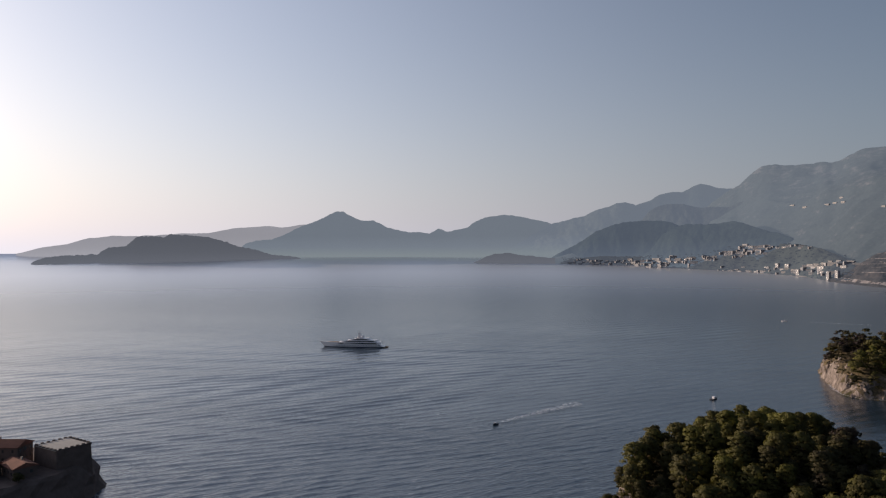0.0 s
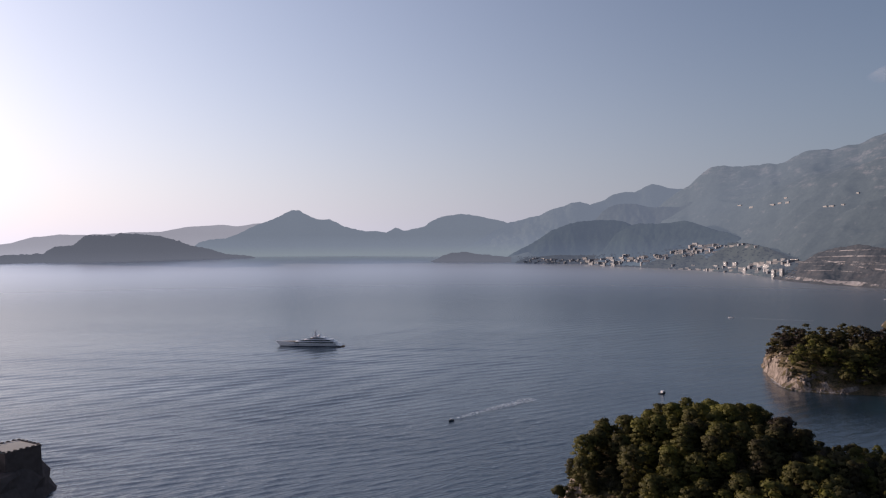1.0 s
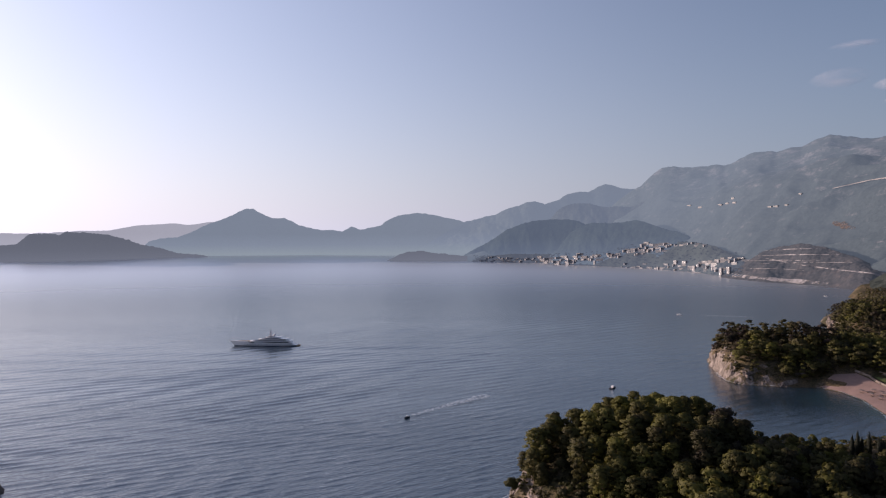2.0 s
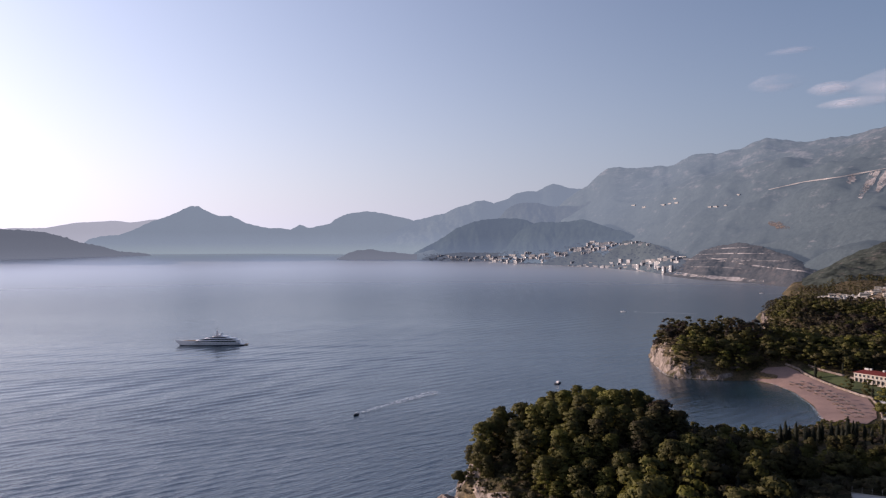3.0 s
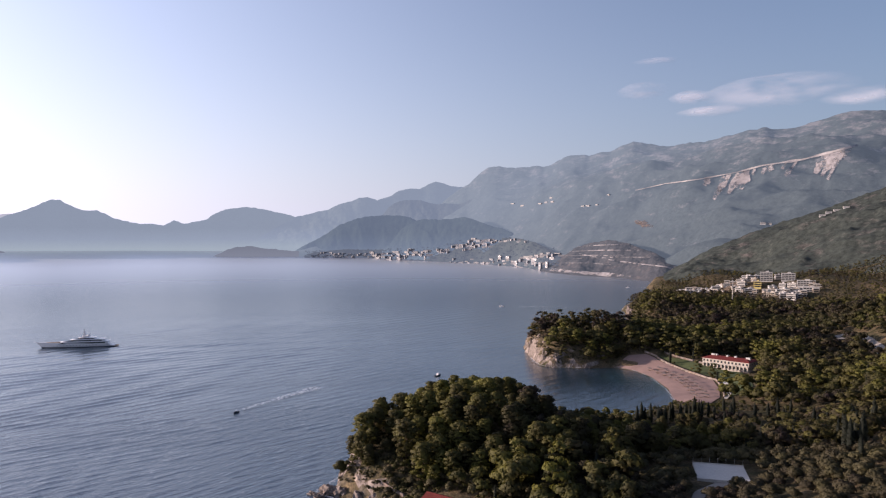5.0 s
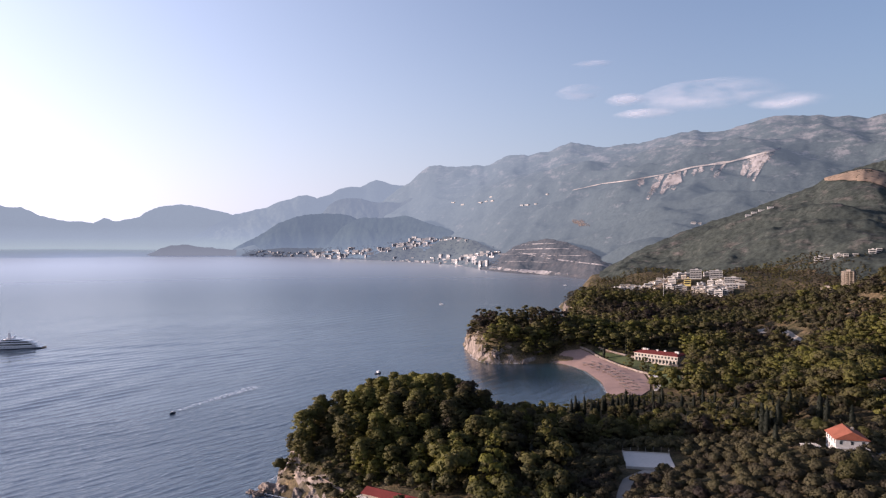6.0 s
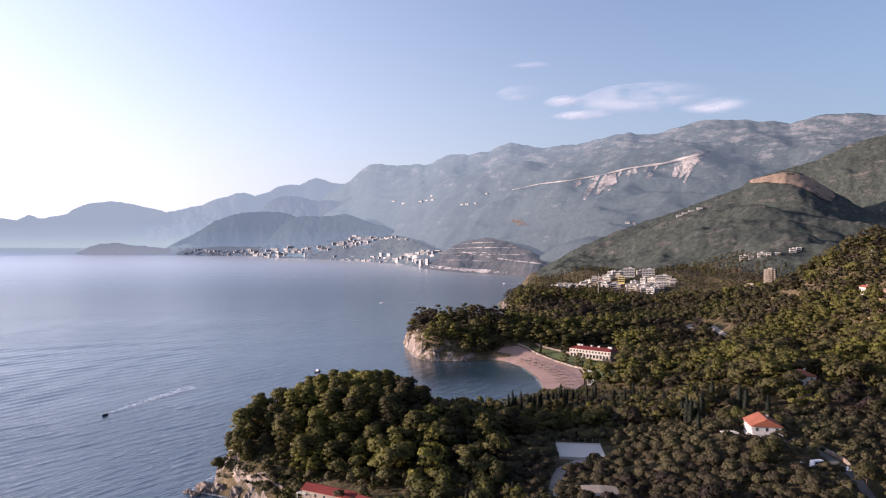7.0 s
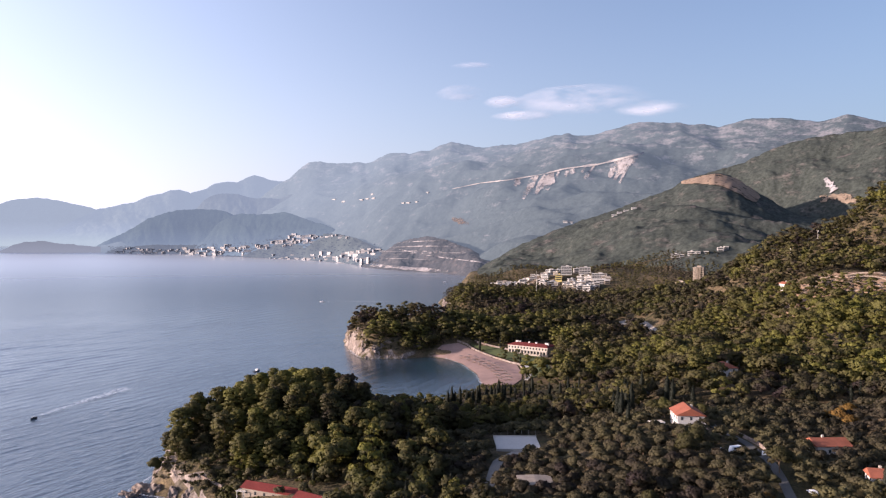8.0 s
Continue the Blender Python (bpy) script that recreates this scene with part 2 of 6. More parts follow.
def sheet(name, verts, faces, material, smooth=True, normals=None):
    """A mesh object from numpy arrays of corners and faces (all with as many corners), with normals of their own if given."""
    verts, faces = np.asarray(verts, np.float32), np.asarray(faces, np.int32)
    me = bpy.data.meshes.new(name)
    k = faces.shape[1]
    me.vertices.add(len(verts))
    me.vertices.foreach_set("co", verts.ravel())
    me.loops.add(faces.size)
    me.loops.foreach_set("vertex_index", faces.ravel())
    me.polygons.add(len(faces))
    me.polygons.foreach_set("loop_start", np.arange(0, faces.size, k, dtype=np.int32))
    me.polygons.foreach_set("use_smooth", np.full(len(faces), smooth))
    me.update(calc_edges=True)
    if normals is not None:
        me.normals_split_custom_set_from_vertices(np.asarray(normals, np.float32))
    me.materials.append(material)
    return new(name, me)


def grid_faces(rows, cols):
    i = np.arange(rows - 1)[:, None] * cols + np.arange(cols - 1)[None, :]
    return np.stack([i, i + cols, i + cols + 1, i + 1], -1).reshape(-1, 4)


def lattice(ix, iy, seed):
    h = (ix.astype(np.int64) * 374761393 + iy.astype(np.int64) * 668265263 + seed * 974634777) & 0x7FFFFFFF
    h = ((h ^ (h >> 13)) * 1274126177) & 0x7FFFFFFF
    return ((h ^ (h >> 16)) & 0xFFFF) / 65535.0


def value_noise(x, y, seed=0):
    ix, iy = np.floor(x), np.floor(y)
    fx, fy = x - ix, y - iy
    fx, fy = fx * fx * (3 - 2 * fx), fy * fy * (3 - 2 * fy)
    a, b = lattice(ix, iy, seed), lattice(ix + 1, iy, seed)
    c, d = lattice(ix, iy + 1, seed), lattice(ix + 1, iy + 1, seed)
    return (a + (b - a) * fx) * (1 - fy) + (c + (d - c) * fx) * fy - 0.5


def fractal(x, y, size, octaves=5, seed=0, gain=0.5):
    out, amp = 0.0, 1.0
    for k in range(octaves):
        out = out + amp * value_noise(x / size + 17.3 * k, y / size - 9.1 * k, seed + k)
        size, amp = size / 2.03, amp * gain
    return out


def ridged(x, y, size, octaves=4, seed=0):
    out, amp = 0.0, 1.0
    for k in range(octaves):
        out = out + amp * (0.5 - np.abs(2 * value_noise(x / size + 7.7 * k, y / size + 3.1 * k, seed + k)))
        size, amp = size / 2.1, amp * 0.5
    return out


# The distance is drawn closer beyond 2.5 km, towards the watcher at (-2, -25, 130), and keeps its look from there.
EYE_X, EYE_Y, EYE_Z = -2.0, -25.0, 130.0


def sea_level(r):
    """The sea's height at the drawn distance r from the watcher."""
    u = np.clip((np.asarray(r, float) - 2500) / 2450, 0, 0.9993)
    true = np.where(u > 0, 2500 - 2450 * np.log(1 - u), r)
    return np.where(u > 0, EYE_Z - EYE_Z * np.asarray(r) / true, 0.0)


def polar(az, r):
    a = np.radians(az)
    return EYE_X + r * np.sin(a), EYE_Y + r * np.cos(a)


def wave_height(x, y, r):
    """Wind waves with long sharp crests, dying out close by the watcher and far off."""
    v, u = (y - 0.54 * x) / 1.136, (x + 0.54 * y) / 1.136
    h, bend = 0.0, 1.3 * fractal(u / 2.6, v, 75, 3, 211)
    for k, (length, turn, tall) in enumerate(((26.0, 0.05, 0.13), (19.5, -0.09, 0.17), (15.0, 0.10, 0.19), (11.5, -0.05, 0.20), (8.8, 0.16, 0.20), (6.8, -0.14, 0.19), (5.3, 0.07, 0.15))):
        reach = 0.55 + 1.1 * np.clip(0.42 + 1.3 * fractal(u / 2.4, v, 3.2 * length, 3, 230 + k), 0, 1)
        phase = (v * math.cos(turn) + u * math.sin(turn)) / length * 2 * math.pi + bend * (9.0 / length) ** 0.5 + 2.3 * k
        seen = np.clip((length * 72 - r) / (length * 16), 0, 1) * np.clip((r - length * 33) / 220, 0.12, 1)
        h = h + tall * reach * seen * (np.cos(phase) + 0.3 * np.cos(2 * phase))
    h = h + 0.2 * np.clip((700 - r) / 300, 0.0, 1) * fractal(u / 3.0, v, 6.0, 2, 201, 0.6)
    calm = np.clip(0.85 + 0.8 * fractal(u / 3, v, 260, 3, 219), 0.4, 1.25)
    calm = calm * (1 - 0.85 * np.exp(-(((x - 395) / 75) ** 2 + ((y - 515) / 85) ** 2) ** 2))
    return h * calm * np.clip((r - 250) / 60, 0, 1) * np.clip((2100 - r) / 1200, 0, 1)


def build_sea():
    rr = np.concatenate([np.linspace(0.5, 270, 8), np.arange(280, 640, 1.4), np.arange(640, 1100, 2.6), np.arange(1100, 1750, 5.0), np.arange(1750, 2480, 14), np.linspace(2480, 4948, 60)])
    az = np.concatenate([np.arange(-180, -36, 4), np.arange(-35, 44, 0.26), np.arange(44, 72, 2), np.arange(72, 181, 4)])
    R, A = np.meshgrid(rr, az, indexing="ij")
    x, y = polar(A, R)
    z = sea_level(R) + wave_height(x, y, R)
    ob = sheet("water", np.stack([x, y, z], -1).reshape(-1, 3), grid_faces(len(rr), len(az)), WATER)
    tagged(ob, "calm blue sea with small wind waves and pale slicks", "sea", kind="structure")


build_sea()


def ridge(name, label, crest, far, near, material, foot=0.0, rough=18.0, size=420.0, power=1.0, back=260.0, seed=1, steps=(150, 46), base=None, gully=0.0, soften=None, knolls=0.03):
    """A range of hills: crest gives azimuth and elevation in degrees from the watcher; far and near its drawn distance at crest and foot, by azimuth."""
    ca, ce = np.array(crest).T
    az = np.linspace(ca[0], ca[-1], steps[0])
    # a smooth line through the crest
    el = np.interp(az, ca, ce)
    k = np.hanning(9)
    k /= k.sum()
    el = 0.5 * el + 0.5 * np.convolve(np.pad(el, 4, mode="edge"), k, "valid")
    bumps = knolls * 2 * fractal(az * 100, az * 0 + seed, 55, 4, seed + 3, 0.7)
    fa, fr = np.array(far).T
    na, nr = np.array(near).T
    rc, r0 = np.interp(az, fa, fr), np.interp(az, na, nr)
    m = max(3, steps[0] // 24) * 2 + 1
    w = np.hanning(m + 2)[1:-1]
    w /= w.sum()
    r0 = np.convolve(np.pad(r0, m // 2, mode="edge"), w, "valid")
    zc = EYE_Z + rc * np.tan(np.radians(el))
    z0 = sea_level(r0) + foot - 3 if base is None else np.interp(az, *np.array(base).T)
    s = np.concatenate([np.linspace(0, 1, steps[1]), np.array([1.25, 1.6, 2.2])])
    S, A = np.meshgrid(s, az, indexing="ij")
    front = np.minimum(S, 1)
    R = r0 + (rc - r0) * front + back * np.maximum(S - 1, 0)
    x, y = polar(A, R)
    up = front ** power
    Z = z0 + (zc - z0) * up + rc * np.radians(bumps) * front ** 10 - np.maximum(S - 1, 0) * 0.45 * back
    env = np.sin(np.pi * np.clip(front, 0, 1)) ** 0.8 + 0.07 * (S >= 0.97)
    if soften:  # smoother towards the hazy end
        env = env * np.interp(A, soften[:2], (soften[2], 1.0))
    Z = Z + env * (rough * fractal(x, y, size, 6, seed, 0.55) + gully * ridged(x + 0.4 * y, y * 0.4, size * 0.6, 4, seed + 40))
    Z = Z + rough * 0.09 * np.clip(front * 4 - 2.5, 0, 1) * fractal(x, y, size * 0.12, 4, seed + 9, 0.6)
    ob = sheet(name, np.stack([x, y, Z], -1).reshape(-1, 3), grid_faces(len(s), len(az)), material)
    tagged(ob, label, "mountain", kind="structure")
    return az, R[: steps[1]], Z[: steps[1]]


def on_ridge(surface, a, e, lift=0.0):
    """The place on a range that shows at azimuth a and elevation e."""
    az, R, Z = surface
    k = int(np.clip(np.searchsorted(az, a), 1, len(az) - 1))
    f = (a - az[k - 1]) / (az[k] - az[k - 1])
    r, z = R[:, k - 1] * (1 - f) + R[:, k] * f, Z[:, k - 1] * (1 - f) + Z[:, k] * f
    up = np.degrees(np.arctan2(z - EYE_Z, r))
    i = int(np.argmax(up >= e)) if (up >= e).any() else len(r) - 1
    i = max(i, 1)
    g = np.clip((e - up[i - 1]) / (up[i] - up[i - 1] + 1e-9), 0, 1)
    rr, zz = r[i - 1] + (r[i] - r[i - 1]) * g, z[i - 1] + (z[i] - z[i - 1]) * g
    x, y = polar(a, rr)
    return Vector((float(x), float(y), float(zz) + lift))


# haze of the far hills, island and resort woods, painted as emission
FAR_BLUE = backdrop_material("far_hazed_ridge", (0.77, 0.85, 0.97), 0.45, 80, pool=0.2)
PEAK_BLUE = backdrop_material("distant_hazed_hill", (0.62, 0.81, 1.0), 0.30, 75, (0.02, 0.025, 0.021))
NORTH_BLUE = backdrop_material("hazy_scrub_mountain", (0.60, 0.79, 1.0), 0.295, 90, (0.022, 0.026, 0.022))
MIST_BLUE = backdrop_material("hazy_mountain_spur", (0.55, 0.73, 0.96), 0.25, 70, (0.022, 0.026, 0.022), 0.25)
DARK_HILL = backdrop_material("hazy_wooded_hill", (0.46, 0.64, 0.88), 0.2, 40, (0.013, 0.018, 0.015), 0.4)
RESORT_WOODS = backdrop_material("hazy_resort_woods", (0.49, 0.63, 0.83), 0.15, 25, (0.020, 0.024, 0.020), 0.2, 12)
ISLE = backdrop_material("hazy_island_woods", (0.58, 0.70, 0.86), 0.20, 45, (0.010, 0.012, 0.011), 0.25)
# mountain and terraced spur carry haze as emission too, stronger northwards
MID_BLUE = hill_material("hazed_rocky_mountain", (0.038, 0.048, 0.050), (0.165, 0.157, 0.162), -0.06, 15, 0.5, (330, 640, 0.16), (1000, 3600, (0.60, 0.80, 1.0), 0.19))
SPUR = hill_material("scrub_spur", (0.037, 0.044, 0.040), (0.115, 0.102, 0.096), 0.05, 11, 0.62)
TERRACE = hill_material("hazed_terraced_slope", (0.044, 0.044, 0.048), (0.11, 0.093, 0.09), 0.16, 11, 0.6, None, (800, 3600, (0.60, 0.80, 1.0), 0.09))

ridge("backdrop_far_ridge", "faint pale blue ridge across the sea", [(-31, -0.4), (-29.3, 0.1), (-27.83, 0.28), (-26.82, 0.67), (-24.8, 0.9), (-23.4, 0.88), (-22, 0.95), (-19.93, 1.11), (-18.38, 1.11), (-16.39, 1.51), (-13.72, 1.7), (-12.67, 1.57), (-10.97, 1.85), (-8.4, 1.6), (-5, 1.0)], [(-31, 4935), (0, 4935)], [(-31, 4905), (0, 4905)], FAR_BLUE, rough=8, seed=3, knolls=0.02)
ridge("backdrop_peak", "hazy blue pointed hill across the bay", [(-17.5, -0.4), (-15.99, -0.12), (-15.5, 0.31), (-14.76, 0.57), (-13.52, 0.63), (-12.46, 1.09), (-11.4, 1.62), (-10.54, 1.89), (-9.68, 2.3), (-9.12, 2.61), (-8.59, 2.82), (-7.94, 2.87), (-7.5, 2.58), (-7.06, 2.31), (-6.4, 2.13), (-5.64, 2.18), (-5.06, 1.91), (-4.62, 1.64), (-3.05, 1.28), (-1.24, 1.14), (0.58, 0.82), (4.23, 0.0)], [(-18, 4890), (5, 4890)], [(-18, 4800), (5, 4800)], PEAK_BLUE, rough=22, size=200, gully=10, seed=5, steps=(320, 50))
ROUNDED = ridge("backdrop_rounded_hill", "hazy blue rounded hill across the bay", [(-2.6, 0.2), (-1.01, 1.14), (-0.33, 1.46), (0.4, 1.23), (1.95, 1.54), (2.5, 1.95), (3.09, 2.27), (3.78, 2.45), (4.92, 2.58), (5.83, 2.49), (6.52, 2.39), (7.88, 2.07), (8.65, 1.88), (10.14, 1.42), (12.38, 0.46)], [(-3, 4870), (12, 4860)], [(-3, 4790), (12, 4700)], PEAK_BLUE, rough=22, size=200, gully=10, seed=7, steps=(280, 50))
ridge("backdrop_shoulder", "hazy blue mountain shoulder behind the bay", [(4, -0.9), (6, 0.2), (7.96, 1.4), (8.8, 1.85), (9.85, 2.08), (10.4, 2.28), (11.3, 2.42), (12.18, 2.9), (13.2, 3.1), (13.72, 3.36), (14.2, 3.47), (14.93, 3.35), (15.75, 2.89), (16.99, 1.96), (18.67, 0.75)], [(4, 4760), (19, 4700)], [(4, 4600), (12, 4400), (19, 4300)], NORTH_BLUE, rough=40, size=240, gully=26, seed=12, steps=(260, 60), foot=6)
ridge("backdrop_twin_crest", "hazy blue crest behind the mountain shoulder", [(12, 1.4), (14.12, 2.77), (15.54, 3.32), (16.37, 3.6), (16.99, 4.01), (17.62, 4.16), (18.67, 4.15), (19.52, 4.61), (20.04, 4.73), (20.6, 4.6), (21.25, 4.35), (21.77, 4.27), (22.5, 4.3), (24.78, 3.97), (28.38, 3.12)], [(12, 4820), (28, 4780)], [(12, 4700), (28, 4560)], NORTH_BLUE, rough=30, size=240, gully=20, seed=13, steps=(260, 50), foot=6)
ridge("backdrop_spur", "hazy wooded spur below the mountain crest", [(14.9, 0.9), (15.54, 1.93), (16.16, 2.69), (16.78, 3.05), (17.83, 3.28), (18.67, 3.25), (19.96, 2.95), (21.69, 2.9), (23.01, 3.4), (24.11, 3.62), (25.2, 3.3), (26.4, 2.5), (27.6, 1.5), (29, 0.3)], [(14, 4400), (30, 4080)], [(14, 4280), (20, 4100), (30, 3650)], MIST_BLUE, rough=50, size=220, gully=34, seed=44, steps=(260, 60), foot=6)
SHORE = [(9, 4230), (14.9, 4098), (19, 3824), (23.5, 3574), (26.6, 3294), (29, 2950), (31.2, 2702), (35, 2560), (37.3, 2370), (40, 2150), (44, 2100), (50, 2150), (76, 2150)]
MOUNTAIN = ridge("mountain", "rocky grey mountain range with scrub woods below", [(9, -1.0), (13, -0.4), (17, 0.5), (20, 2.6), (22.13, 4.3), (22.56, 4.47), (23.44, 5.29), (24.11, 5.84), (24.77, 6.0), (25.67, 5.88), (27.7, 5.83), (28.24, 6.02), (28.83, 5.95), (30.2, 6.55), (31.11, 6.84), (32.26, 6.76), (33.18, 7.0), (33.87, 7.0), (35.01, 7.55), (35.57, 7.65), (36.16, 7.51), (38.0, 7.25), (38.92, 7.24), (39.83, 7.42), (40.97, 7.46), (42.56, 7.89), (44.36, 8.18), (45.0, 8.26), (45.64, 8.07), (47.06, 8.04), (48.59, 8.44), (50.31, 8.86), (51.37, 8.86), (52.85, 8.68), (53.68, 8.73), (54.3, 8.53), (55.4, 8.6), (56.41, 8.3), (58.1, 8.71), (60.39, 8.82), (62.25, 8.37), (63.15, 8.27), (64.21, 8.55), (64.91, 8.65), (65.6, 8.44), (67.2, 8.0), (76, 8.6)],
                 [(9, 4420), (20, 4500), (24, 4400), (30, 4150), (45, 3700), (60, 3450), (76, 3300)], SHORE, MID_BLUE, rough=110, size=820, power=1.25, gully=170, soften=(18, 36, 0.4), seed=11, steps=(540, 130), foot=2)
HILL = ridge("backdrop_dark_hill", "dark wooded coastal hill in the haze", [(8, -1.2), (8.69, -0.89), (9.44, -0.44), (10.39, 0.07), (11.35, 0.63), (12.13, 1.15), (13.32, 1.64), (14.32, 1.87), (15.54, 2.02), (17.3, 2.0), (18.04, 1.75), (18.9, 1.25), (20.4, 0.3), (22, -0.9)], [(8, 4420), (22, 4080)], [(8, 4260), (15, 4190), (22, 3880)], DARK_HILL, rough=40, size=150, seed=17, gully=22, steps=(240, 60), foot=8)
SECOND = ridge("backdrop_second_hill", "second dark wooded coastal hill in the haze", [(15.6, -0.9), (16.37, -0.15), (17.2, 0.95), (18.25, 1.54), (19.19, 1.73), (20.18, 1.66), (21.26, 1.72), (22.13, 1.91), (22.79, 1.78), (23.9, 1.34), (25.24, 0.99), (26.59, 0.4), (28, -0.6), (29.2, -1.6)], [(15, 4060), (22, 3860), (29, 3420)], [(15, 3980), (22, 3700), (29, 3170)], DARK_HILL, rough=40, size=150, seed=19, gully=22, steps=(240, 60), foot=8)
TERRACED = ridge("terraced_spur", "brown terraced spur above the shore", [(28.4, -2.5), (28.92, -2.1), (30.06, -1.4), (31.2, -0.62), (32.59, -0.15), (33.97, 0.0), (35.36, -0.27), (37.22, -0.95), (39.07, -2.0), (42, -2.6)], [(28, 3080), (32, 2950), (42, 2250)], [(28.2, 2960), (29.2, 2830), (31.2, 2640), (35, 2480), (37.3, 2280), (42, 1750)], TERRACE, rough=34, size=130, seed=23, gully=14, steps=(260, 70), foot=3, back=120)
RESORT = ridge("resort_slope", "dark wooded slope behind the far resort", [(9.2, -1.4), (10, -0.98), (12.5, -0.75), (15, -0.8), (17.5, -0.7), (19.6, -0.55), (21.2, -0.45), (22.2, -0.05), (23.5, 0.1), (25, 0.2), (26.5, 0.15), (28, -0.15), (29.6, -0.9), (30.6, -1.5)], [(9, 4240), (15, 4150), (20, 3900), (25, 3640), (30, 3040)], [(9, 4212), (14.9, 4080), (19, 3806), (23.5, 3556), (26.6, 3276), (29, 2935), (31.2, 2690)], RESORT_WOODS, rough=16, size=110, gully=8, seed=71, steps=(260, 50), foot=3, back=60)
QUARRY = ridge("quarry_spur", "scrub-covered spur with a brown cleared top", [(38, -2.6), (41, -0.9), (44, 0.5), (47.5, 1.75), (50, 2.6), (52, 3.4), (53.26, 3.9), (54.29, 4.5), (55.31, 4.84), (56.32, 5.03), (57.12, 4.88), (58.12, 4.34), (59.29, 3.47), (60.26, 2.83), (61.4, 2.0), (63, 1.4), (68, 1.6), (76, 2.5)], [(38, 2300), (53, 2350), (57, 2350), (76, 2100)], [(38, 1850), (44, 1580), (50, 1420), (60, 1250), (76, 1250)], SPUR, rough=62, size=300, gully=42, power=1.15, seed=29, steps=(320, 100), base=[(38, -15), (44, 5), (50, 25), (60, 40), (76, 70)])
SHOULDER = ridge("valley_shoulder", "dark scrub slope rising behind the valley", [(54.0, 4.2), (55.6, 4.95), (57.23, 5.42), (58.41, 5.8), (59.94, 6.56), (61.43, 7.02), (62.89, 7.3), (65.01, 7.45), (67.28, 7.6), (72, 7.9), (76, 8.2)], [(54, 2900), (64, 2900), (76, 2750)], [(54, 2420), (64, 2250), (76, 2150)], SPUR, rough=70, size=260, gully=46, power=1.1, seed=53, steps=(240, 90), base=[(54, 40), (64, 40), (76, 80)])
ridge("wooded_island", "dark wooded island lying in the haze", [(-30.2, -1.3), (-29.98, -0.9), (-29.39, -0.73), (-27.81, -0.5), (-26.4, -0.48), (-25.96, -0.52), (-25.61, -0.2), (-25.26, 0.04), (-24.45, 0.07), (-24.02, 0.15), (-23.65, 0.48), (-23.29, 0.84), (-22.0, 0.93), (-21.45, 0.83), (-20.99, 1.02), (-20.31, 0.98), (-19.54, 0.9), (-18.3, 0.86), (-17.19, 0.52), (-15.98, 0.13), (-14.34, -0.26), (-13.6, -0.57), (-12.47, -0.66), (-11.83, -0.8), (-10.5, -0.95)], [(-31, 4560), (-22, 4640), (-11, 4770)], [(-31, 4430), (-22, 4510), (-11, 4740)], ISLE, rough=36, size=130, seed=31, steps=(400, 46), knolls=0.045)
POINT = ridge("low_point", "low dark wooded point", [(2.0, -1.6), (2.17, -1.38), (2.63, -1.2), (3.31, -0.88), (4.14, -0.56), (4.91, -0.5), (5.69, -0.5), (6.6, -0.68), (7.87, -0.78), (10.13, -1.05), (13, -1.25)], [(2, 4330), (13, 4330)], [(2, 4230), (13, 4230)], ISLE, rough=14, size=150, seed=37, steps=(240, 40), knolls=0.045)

# ---- the near shore ----
COAST = [(60, -400), (70, 0), (88, 150), (95, 240), (90, 280), (80, 305), (70, 324), (79, 337), (92, 354), (108, 378), (135, 397), (170, 408), (205, 404), (245, 399), (285, 402), (325, 410), (350, 417), (371, 434), (396, 473), (416, 523), (421, 555), (413, 577), (385, 584), (353, 600), (349, 616), (363, 663), (376, 700), (392, 738), (425, 754), (470, 754), (520, 748), (565, 775), (625, 850), (680, 930), (712, 975), (729, 1003), (765, 1070), (850, 1160), (960, 1290), (1026, 1350), (1085, 1375), (1120, 1440), (1180, 1560), (1300, 1700), (2200, 1700), (2200, -400)]


def inside(poly, x, y):
    """Distance to the outline poly, counted negative outside it."""
    pts = np.array(poly, float)
    best, odd = np.full(np.shape(x), 1e9), np.zeros(np.shape(x), bool)
    for (ax, ay), (bx, by) in zip(pts, np.roll(pts, -1, 0)):
        dx, dy = bx - ax, by - ay
        t = np.clip(((x - ax) * dx + (y - ay) * dy) / (dx * dx + dy * dy), 0, 1)
        best = np.minimum(best, np.hypot(x - ax - t * dx, y - ay - t * dy))
        odd ^= ((ay > y) != (by > y)) & (x < dx * (y - ay) / (dy if dy else 1e-9) + ax)
    return np.where(odd, best, -best)


# Heights of the land: x, y, z, and how far each one reaches.
HEIGHTS = [(100, 270, 11), (97, 318, 21), (110, 336, 29), (150, 325, 35), (185, 350, 31), (228, 362, 11), (280, 370, 4), (245, 335, 6), (272, 318, 5), (305, 345, 4), (120, 240, 13), (170, 230, 18), (235, 228, 20), (285, 160, 37), (264, 121, 36), (180, 120, 26), (400, 215, 38), (340, 330, 8), (340, 390, 4),
           (400, 440, 4), (450, 480, 5), (480, 500, 8), (560, 490, 16), (480, 400, 15), (500, 300, 34), (440, 660, 31), (385, 630, 22), (405, 700, 26), (520, 720, 2), (560, 760, 3), (480, 705, 17), (600, 800, 4), (730, 894, 34), (660, 690, 27), (690, 860, 32), (650, 650, 22), (600, 560, 22), (560, 190, 68), (680, 240, 100), (810, 296, 172),
           (797, 348, 128), (819, 414, 97), (810, 520, 58), (834, 655, 34), (1010, 980, 32), (1080, 1050, 52), (900, 800, 16), (800, 950, 14), (1000, 1200, 12), (1030, 1300, 6), (1150, 1450, 12), (900, 1100, 12), (1150, 950, 62), (1000, 600, 56), (1100, 300, 200), (1000, 100, 240), (700, 50, 120), (400, 50, 55), (250, -60, 60), (1300, 1400, 42), (1350, 900, 90)]


